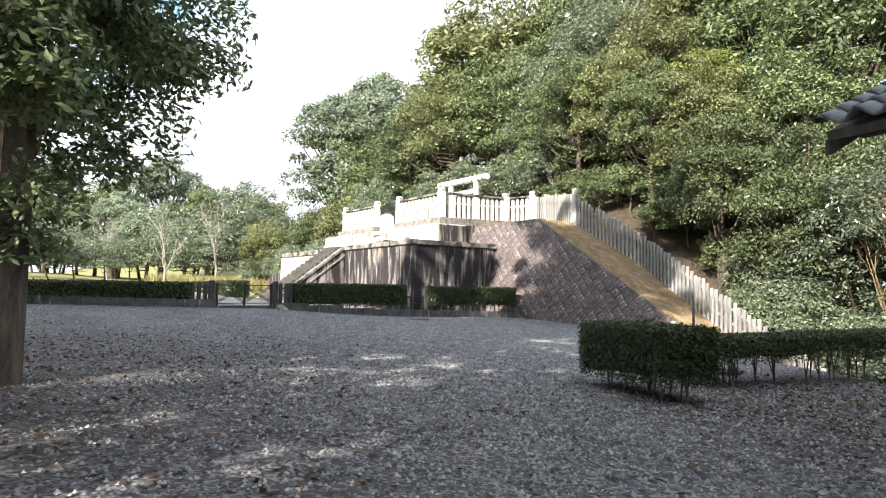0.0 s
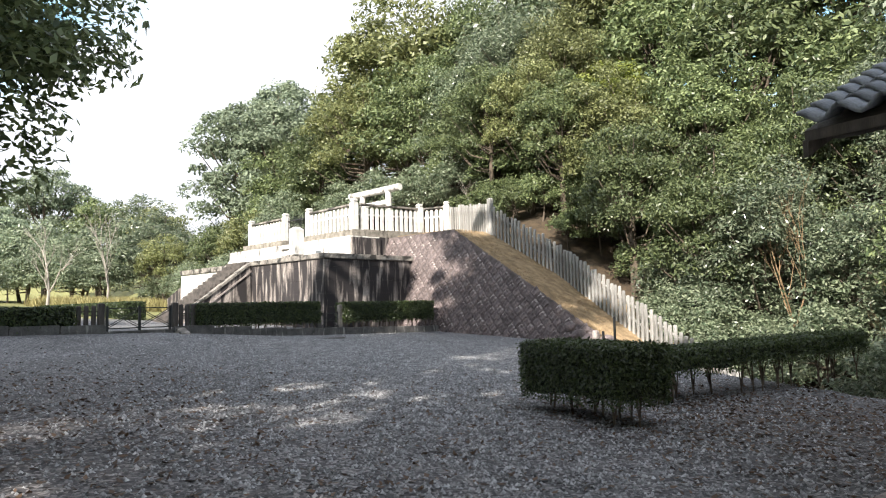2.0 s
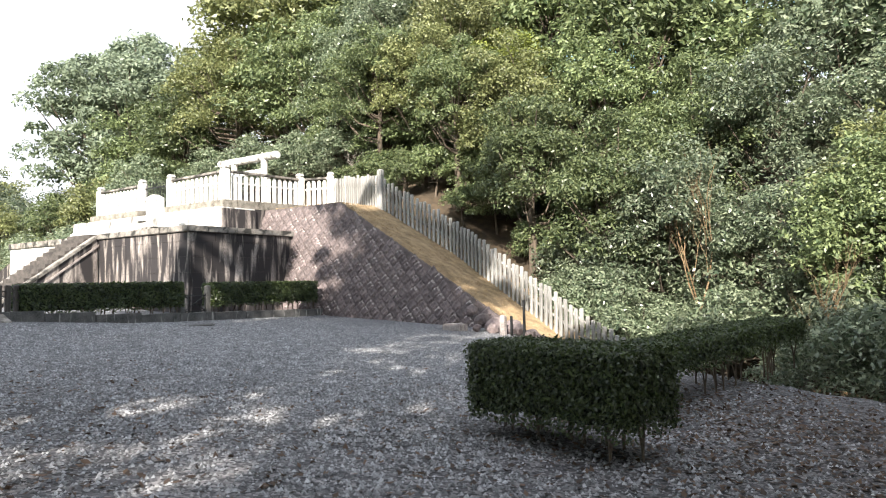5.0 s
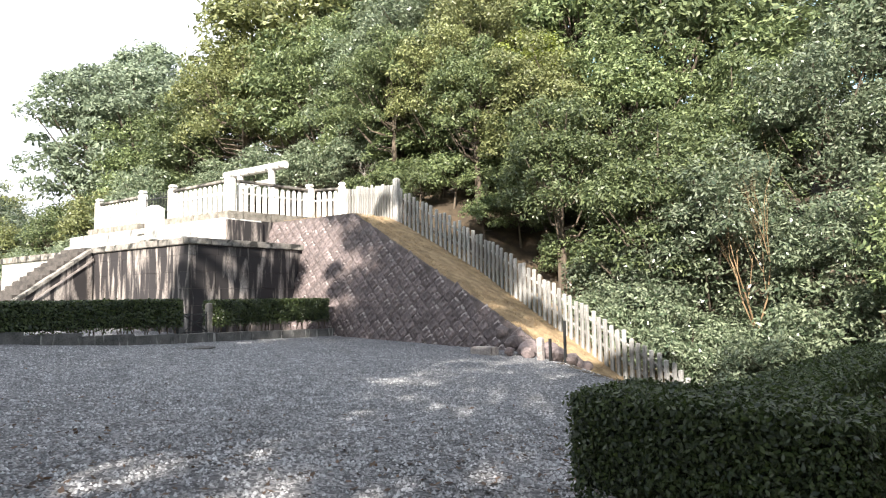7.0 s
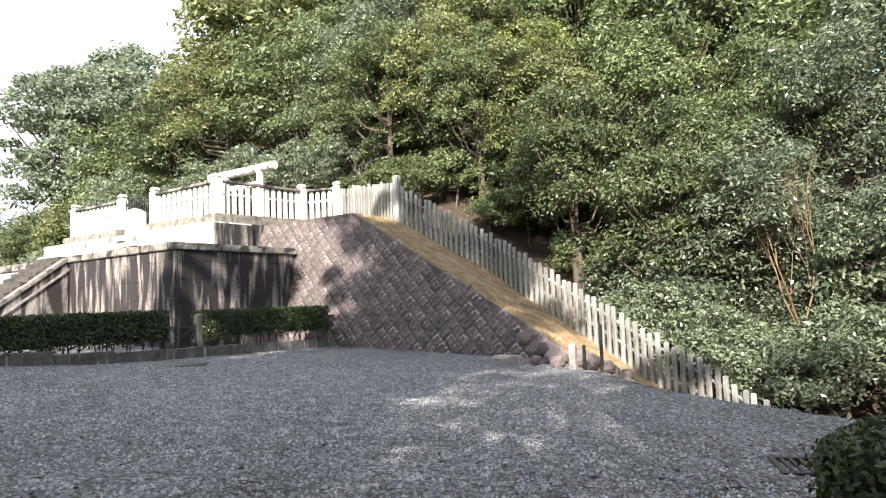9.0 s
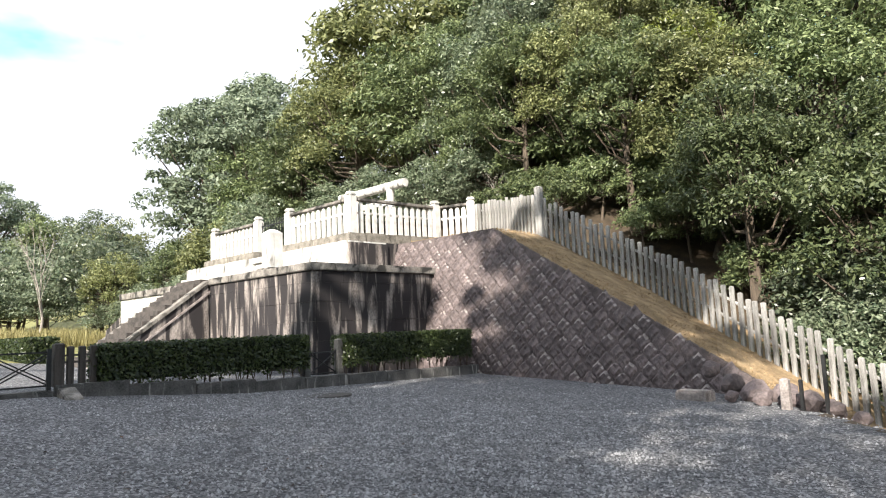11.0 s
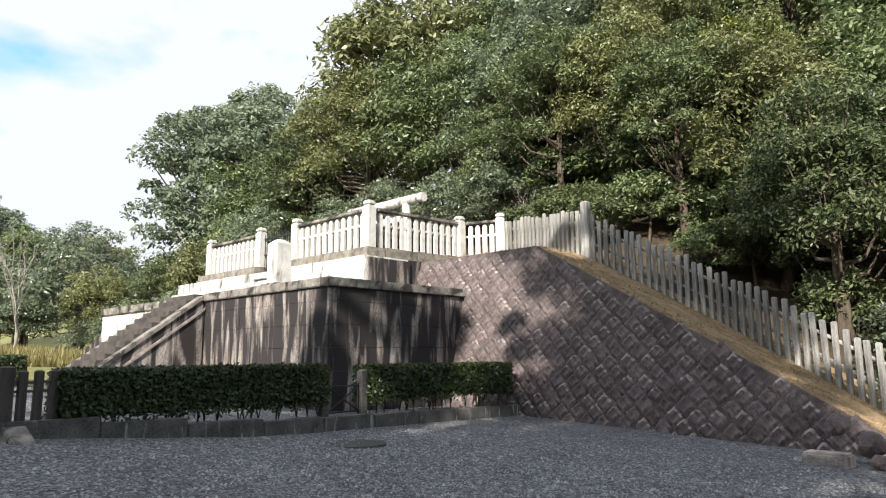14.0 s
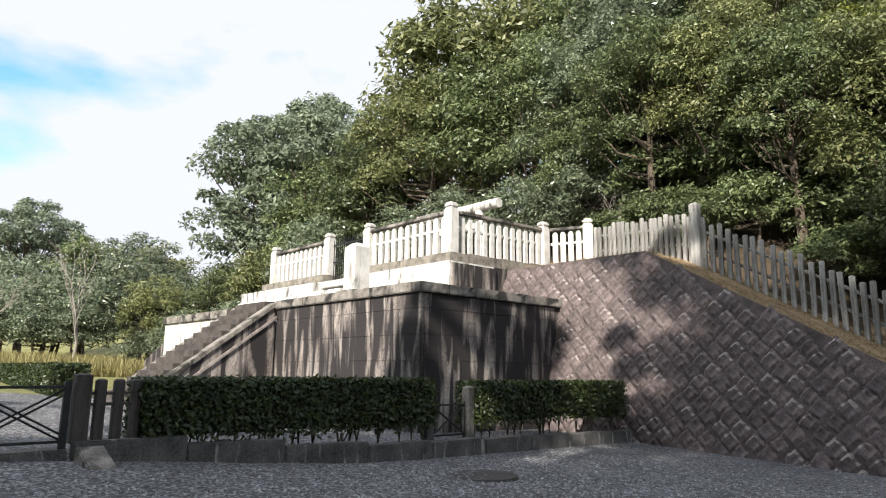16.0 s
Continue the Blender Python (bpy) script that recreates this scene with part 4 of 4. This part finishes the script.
def tree(name, label, height, rx, base, leaf, count, material, seed, trunk=0.22, bark=None, lobes=46, category="tree", fill=0.62, low=-0.55, power=2, lean=(0, 0), spared=None):
    g = np.random.default_rng(seed)
    t = new(name)
    tagged(t, label, category, "trees of the wooded hill")
    rz = (height - base) / 2
    p, nr, clumps = crown_points(g, count, rx, rz, base, lobes, fill, low, power)
    p[:, :2] += lean
    clumps[:, :2] += lean
    if spared:
        kept = spared(p)
        p, nr = p[kept], nr[kept]
    bm = bmesh.new()
    bend = g.normal(0, 0.12, 2)
    top = Vector((bend[0] * 3, bend[1] * 3, base + rz * 1.5))
    spine = [Vector((0, 0, -0.6)), Vector((bend[0], bend[1], base * 0.5)), Vector((bend[0] * 2, bend[1] * 2, base + rz * 0.5)), top]
    tube(bm, spine, [trunk * 1.25, trunk, trunk * 0.7, trunk * 0.2], 9)
    for k in range(0, len(clumps), 3):
        c = Vector(clumps[k])
        s = spine[1].lerp(spine[3], min(0.95, max(0.05, (c.z - base) / (2.2 * rz))))
        tube(bm, [s, s.lerp(c, 0.5) + Vector((0, 0, -0.15 * rx)), c], [trunk * 0.35, trunk * 0.2, trunk * 0.06], 5)
    part("trunk", bm, bark or BARK, t)
    part("crown", leaves_mesh("crown", p, nr, leaf, g, material), None, t)
    return t


def place(proto, a, b, scale=1.0, turn=0.0, tall=1.0, site=True):
    z = float(ground_height(np.array(float(a)), np.array(float(b))))
    m = Matrix.Translation((a, b, z - 0.1)) @ Matrix.Rotation(radians(turn), 4, "Z") @ Matrix.Diagonal((scale, scale, scale * tall, 1))
    return copy_thing(proto, SITE @ m)


def build_forest():
    rng = random.Random(77)
    kinds = (("dense dark green broadleaf evergreen on the slope", 3.1, 0.6, LEAF[0]), ("olive green broadleaf evergreen with a lumpy crown", 3.0, 0.7, LEAF[1]),
             ("glossy leaved evergreen shining in the sun", 3.2, 0.5, LEAF[2]), ("bushy green evergreen with branches to the ground", 2.9, 0.3, LEAF[0]))
    protos = [tree("tree", label, 8, rx, low, 0.21, 12500, leaf, 101 + k, lobes=90) for k, (label, rx, low, leaf) in enumerate(kinds)]
    close = [tree("tree", label, 8, rx, low, 0.145, 28000, leaf, 111 + k, lobes=110, fill=0.5) for k, (label, rx, low, leaf) in enumerate(kinds)]
    raised = [tree("tree", "evergreen with a bare trunk standing over the fence", 9.0, 2.9, 1.6, 0.145, 26000, leaf, 131 + k, lobes=110, trunk=0.16) for k, leaf in enumerate((LEAF[0], LEAF[1]))]
    yellow = tree("tree", "yellowish green evergreen among the darker trees", 8, 2.8, 0.6, 0.16, 22000, LEAF[3], 105, lobes=90)
    grey = tree("tree", "grey-green tall tree on the skyline, paled for haze", 10, 3.1, 0.8, 0.22, 18000, LEAF_FAR, 106, lobes=110)
    shrub = tree("shrub", "low leafy evergreen shrub behind the fence", 2.6, 1.5, 0.05, 0.11, 8000, LEAF[2], 107, 0.06, category="shrub")
    shade_shrub = tree("shrub", "dark leafy shrub under the trees behind the fence", 2.6, 1.4, 0.05, 0.14, 5000, LEAF[0], 108, 0.06, category="shrub")
    for k, a in enumerate((-0.8, 1.6, 4.0, 6.4)):
        place(raised[k % 2], a, 11.2 + 0.5 * (k % 2), rng.uniform(0.92, 1.05), rng.uniform(0, 360))
    for k in range(10):
        place(shade_shrub, -2.0 + 1.15 * k, 10.2 + 0.9 * (k % 3), rng.uniform(0.85, 1.2), k * 67)
        place(shade_shrub, -1.5 + 1.15 * k, 12.8 + 0.6 * (k % 2), rng.uniform(1.2, 1.6), k * 31)
    spots = []
    for a in np.arange(8.6, 27, 2.9):
        spots.append((a, 9.6 - 0.09 * max(a - 6, 0), 1.0))
    for a in np.arange(-8.5, 28, 3.6):
        spots.append((a, 14.6, 1.18))
    spots += [(-5.2, 12.8, 0.85), (-2.4, 13.0, 0.9)]
    near_count = len(spots)
    for a in np.arange(-31, 30, 4.1):
        spots.append((a, 18.5, 1.45))
    for a in np.arange(-14, 32, 4.8):
        spots.append((a, 24.0, 1.75))
    for n, (a, b, s) in enumerate(spots):
        if a < -17 and b > 16:
            continue
        p = yellow if n in (11, 24) else (close if n < near_count else protos)[(n * 7 + n // 3) % 4]
        place(p, a + rng.uniform(-0.7, 0.7), b + rng.uniform(-0.6, 0.6), s * rng.uniform(0.92, 1.1), rng.uniform(0, 360), rng.uniform(0.92, 1.12))
    # the wood falling away towards the stairs
    for a, b, s, p in ((-11.5, 14.5, 1.35, 0), (-15.5, 13.5, 1.45, 1), (-19.5, 13.0, 1.5, 3), (-23.5, 12.5, 1.5, 0), (-27.5, 12.5, 1.2, 2), (-32, 10.5, 0.9, 3),
                       (-18, 9.0, 0.85, 2), (-22, 8.5, 0.9, 1), (-26, 8.0, 0.85, 0), (-15, 17, 2.1, 1), (-19, 18, 1.9, 0), (-33, 6.5, 0.8, 1)):
        place(close[p] if b < 14 and s > 1 else protos[p], a, b, s, rng.uniform(0, 360))
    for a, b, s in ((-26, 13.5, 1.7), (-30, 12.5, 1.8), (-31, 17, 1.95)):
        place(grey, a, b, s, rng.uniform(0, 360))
    for a in np.arange(10.5, 16.2, 1.4):
        place(shrub, a, 9.0 - 0.3 * max(0, a - 6) + rng.uniform(-0.1, 0.4), rng.uniform(0.8, 1.2), rng.uniform(0, 360))
        place(shrub, a + 0.7, 10.6 - 0.25 * max(0, a - 6) + rng.uniform(-0.3, 0.3), rng.uniform(1.2, 1.6), rng.uniform(0, 360))
    for a in np.arange(-17, -3, 1.9):
        place(shrub, a, 12.4 + rng.uniform(-0.4, 0.6), rng.uniform(1.3, 1.8), rng.uniform(0, 360))
    for a in np.arange(-34, -16, 2.2):
        place(shrub, a, 7.0 + rng.uniform(-0.6, 0.9), rng.uniform(1.2, 1.7), rng.uniform(0, 360))
    for k in range(12):
        place(shrub, -37 - 1.6 * k + rng.uniform(-1, 1), 3.0 - 1.5 * k + rng.uniform(-1, 1), rng.uniform(1.4, 2.1), rng.uniform(0, 360))
    for k in range(9):
        place(shrub, -28 - 0.8 * k + rng.uniform(-1, 1), -7 - 1.7 * k, rng.uniform(1.0, 1.4), k * 41)
    for k in range(16):
        place(shrub, -38 - 1.9 * k + rng.uniform(-1, 1), 6.5 - 1.3 * k + rng.uniform(-2, 2), rng.uniform(2.0, 3.0), rng.uniform(0, 360))
    for a, b, s in ((19.0, 2.2, 1.0), (20.5, 0.8, 1.1), (22, -1.0, 1.3), (20, 5, 1.5)):
        place(shrub, a, b, s, rng.uniform(0, 360))
    for a, b, s in ((20.5, 6.5, 1.0), (23.5, 3.5, 1.05), (26.5, 0.5, 1.1), (28, -4, 1.1), (24.5, 9, 1.3), (29, 4, 1.5)):
        place(close[3] if s < 1.08 else protos[3], a, b, s, rng.uniform(0, 360))
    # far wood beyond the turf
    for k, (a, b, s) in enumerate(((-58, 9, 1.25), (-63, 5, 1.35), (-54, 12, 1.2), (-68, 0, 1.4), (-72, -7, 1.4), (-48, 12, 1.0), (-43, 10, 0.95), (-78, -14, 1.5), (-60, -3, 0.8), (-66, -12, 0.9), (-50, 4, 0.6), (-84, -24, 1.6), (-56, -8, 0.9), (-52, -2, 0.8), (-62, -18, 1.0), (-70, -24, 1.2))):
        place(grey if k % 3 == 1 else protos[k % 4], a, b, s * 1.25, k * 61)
    # screen of tall trees behind the court, which shades it
    for k, (x, y, s) in enumerate(((-16, -9, 1.75), (-11, -8.5, 1.85), (4, -10, 2.1), (9, -9, 2.0), (-21, -6, 1.7),
                                   (3.0, -11.5, 1.6), (6.5, -11, 1.6), (-8.5, -11, 1.6), (-13.5, -10.5, 1.5), (-9.3, -6.0, 2.05), (-7.5, -11.5, 1.2))):
        a, b = to_site(x, y)
        place(protos[k % 4], a, b, s, k * 47)
    old = tree("tree", "tall dense evergreen at the edge of the court", 19.3, 4.3, 1.5, 0.37, 40000, LEAF[0], 121, 0.34, lobes=150, fill=0.3, low=-1.1)
    thin = tree("tree", "tall evergreen with a thin open crown behind the court", 17.4, 4.0, 1.0, 0.3, 7500, LEAF[0], 125, 0.3, lobes=70, fill=0.3, low=-1.1)
    for p, x, y, s in ((old, -18.8, -3.0, 0.72), (thin, -1.0, -8.5, 1.0), (thin, -3.0, -11.0, 0.6)):
        a, b = to_site(x, y)
        place(p, a, b, s, x * 13)
    slim = tree("tree", "slender tall evergreen at the edge of the court", 19.2, 2.15, 1.0, 0.3, 45000, LEAF[0], 124, 0.3, lobes=170, fill=0.2, low=-1.1, power=4)
    for x, y, s, tall in ((-11.0, -2.0, 1.0, 1.0), (-13.6, -2.6, 0.95, 0.9), (1.3, -7.8, 0.95, 0.95)):
        a, b = to_site(x, y)
        place(slim, a, b, s, x * 13, tall)
    a, b = to_site(-4.35, 0.3)
    base = Vector((-4.35, 0.3, ground_z(a, b) - 0.1))
    # gaps in the crown through which the sun reaches the gravel: (x, z, radius) where its rays cross the line y = -9
    gaps = ((-5.3, 12.85, 0.3), (-3.15, 11.75, 0.3), (-2.65, 10.8, 0.3), (-3.6, 9.1, 0.42), (-4.5, 8.3, 0.34), (-3.0, 7.7, 0.36),
            (-1.4, 8.7, 0.36), (-2.2, 6.9, 0.4), (-0.4, 6.2, 0.36), (-0.6, 5.3, 0.36))

    def outside_gaps(points):
        w = points @ np.array(SITE.to_3x3()).T + np.array(base)
        run = (w[:, 1] + 9) / SUN_TRAVEL.y
        x, z = w[:, 0] - run * SUN_TRAVEL.x, w[:, 2] - run * SUN_TRAVEL.z
        kept = np.ones(len(w), bool)
        for gx, gz, r in gaps:
            kept &= (x - gx) ** 2 + (z - gz) ** 2 > r * r
        return kept

    near = tree("tree", "tall dark evergreen with a thick mossy trunk on the gravel", 22.3, 4.5, 5.2, 0.2, 130000, LEAF[0], 120, 0.34, lobes=250, fill=0.25, low=-1.1, power=4, lean=(-0.5, -0.25), spared=outside_gaps)
    g = np.random.default_rng(122)
    low_points, low_normals, _ = crown_points(g, 75000, 2.8, 3.4, 0.9, 130, 0.35, -1.1)
    kept = outside_gaps(low_points)
    low_points, low_normals = low_points[kept], low_normals[kept]
    part("lower_crown", leaves_mesh("lower_crown", low_points, low_normals, 0.12, g, LEAF[0]), None, near)
    place(near, a, b, 1.0, 0)
    for p in (*protos, *close, *raised, yellow, grey, shrub, shade_shrub, old, thin, slim, near):
        for o in (*p.children_recursive, p):
            bpy.data.objects.remove(o)


def bare_tree(label, a, b, height, spread, seed, bark, radius=0.09):
    rng = random.Random(seed)
    t = thing("bare_tree", a, b, float(ground_height(np.array(float(a)), np.array(float(b)))), 0, label, "tree")
    bm = bmesh.new()

    def limb(p, way, length, r, depth):
        q = p + way * length * 0.5 + Vector((rng.uniform(-1, 1), rng.uniform(-1, 1), 0)) * length * 0.06
        e = p + way * length
        tube(bm, [p, q, e], [r, r * 0.8, r * 0.55], 6 if depth else 8)
        if depth >= 5:
            return
        for _ in range(3 if depth < 3 else 2):
            turn = Vector((rng.uniform(-1, 1), rng.uniform(-1, 1), rng.uniform(-0.1, 0.7))) * spread
            limb(e if rng.random() < 0.6 else q, (way + turn).normalized(), length * rng.uniform(0.55, 0.8), r * 0.5, depth + 1)

    limb(Vector((0, 0, -0.2)), Vector((0, 0, 1)), height * 0.36, radius, 0)
    part("trunk", bm, bark, t)
    return t


def build_edges():
    bare_tree("leafless pale tree with fine upright twigs", -24, -4.2, 6.8, 0.5, 5, PALE_BARK, 0.11)
    bare_tree("leafless pale tree with a slender trunk", -31, 1.4, 8.5, 0.35, 6, PALE_BARK, 0.1)
    bare_tree("leafless pale tree with fine upright twigs", -34, -6.0, 6, 0.55, 7, PALE_BARK, 0.12)
    bare_tree("leafless grey sapling behind the stone fence", -1.5, 10.4, 3.2, 0.6, 8, PALE_BARK, 0.05)
    bare_tree("brown leafless sapling leaning out of the wood", 15.3, 7.2, 7.0, 0.45, 9, DRY_LEAF, 0.06)
    bare_tree("leaning bare trunk of a young tree lit by the sun", 18.9, 3.4, 4.6, 0.5, 10, DRY_LEAF, 0.07)
    dg = np.random.default_rng(73)
    da, db = dg.uniform(13, 24, 7000), dg.uniform(1.5, 8.5, 7000)
    dz = ground_height(da, db) + 0.03
    fallen = new("leaf_litter", leaves_mesh("leaf_litter", np.stack([da, db, dz], 1), np.tile((0, -0.6, 2.0), (7000, 1)), 0.12, dg, DRY_LEAF, 0.5))
    fallen.matrix_basis = SITE
    tagged(fallen, "dry brown leaves lying on the hillside", "leaf litter", kind="stuff")
    g = np.random.default_rng(71)
    n = 6000
    a, b = g.uniform(-36, -22, n), g.uniform(-3, 4, n)
    z = ground_height(a, b)
    hgt = g.uniform(0.4, 1.0, n)
    base = np.stack([a, b, z], 1)
    tip = base + np.stack([g.normal(0, 0.2, n), g.normal(0, 0.2, n), hgt], 1)
    side = np.stack([g.normal(0, 0.03, n), g.normal(0, 0.03, n), np.zeros(n)], 1)
    v = np.stack([base - side, base + side, tip], 1).reshape(-1, 3)
    me = bpy.data.meshes.new("reeds")
    me.from_pydata(v.tolist(), [], np.arange(3 * n).reshape(-1, 3).tolist())
    me.materials.append(REED)
    r = new("reeds", me)
    r.matrix_basis = SITE
    tagged(r, "tall dry yellow grass on the turf", "grass", kind="stuff")


build_forest()
build_edges()
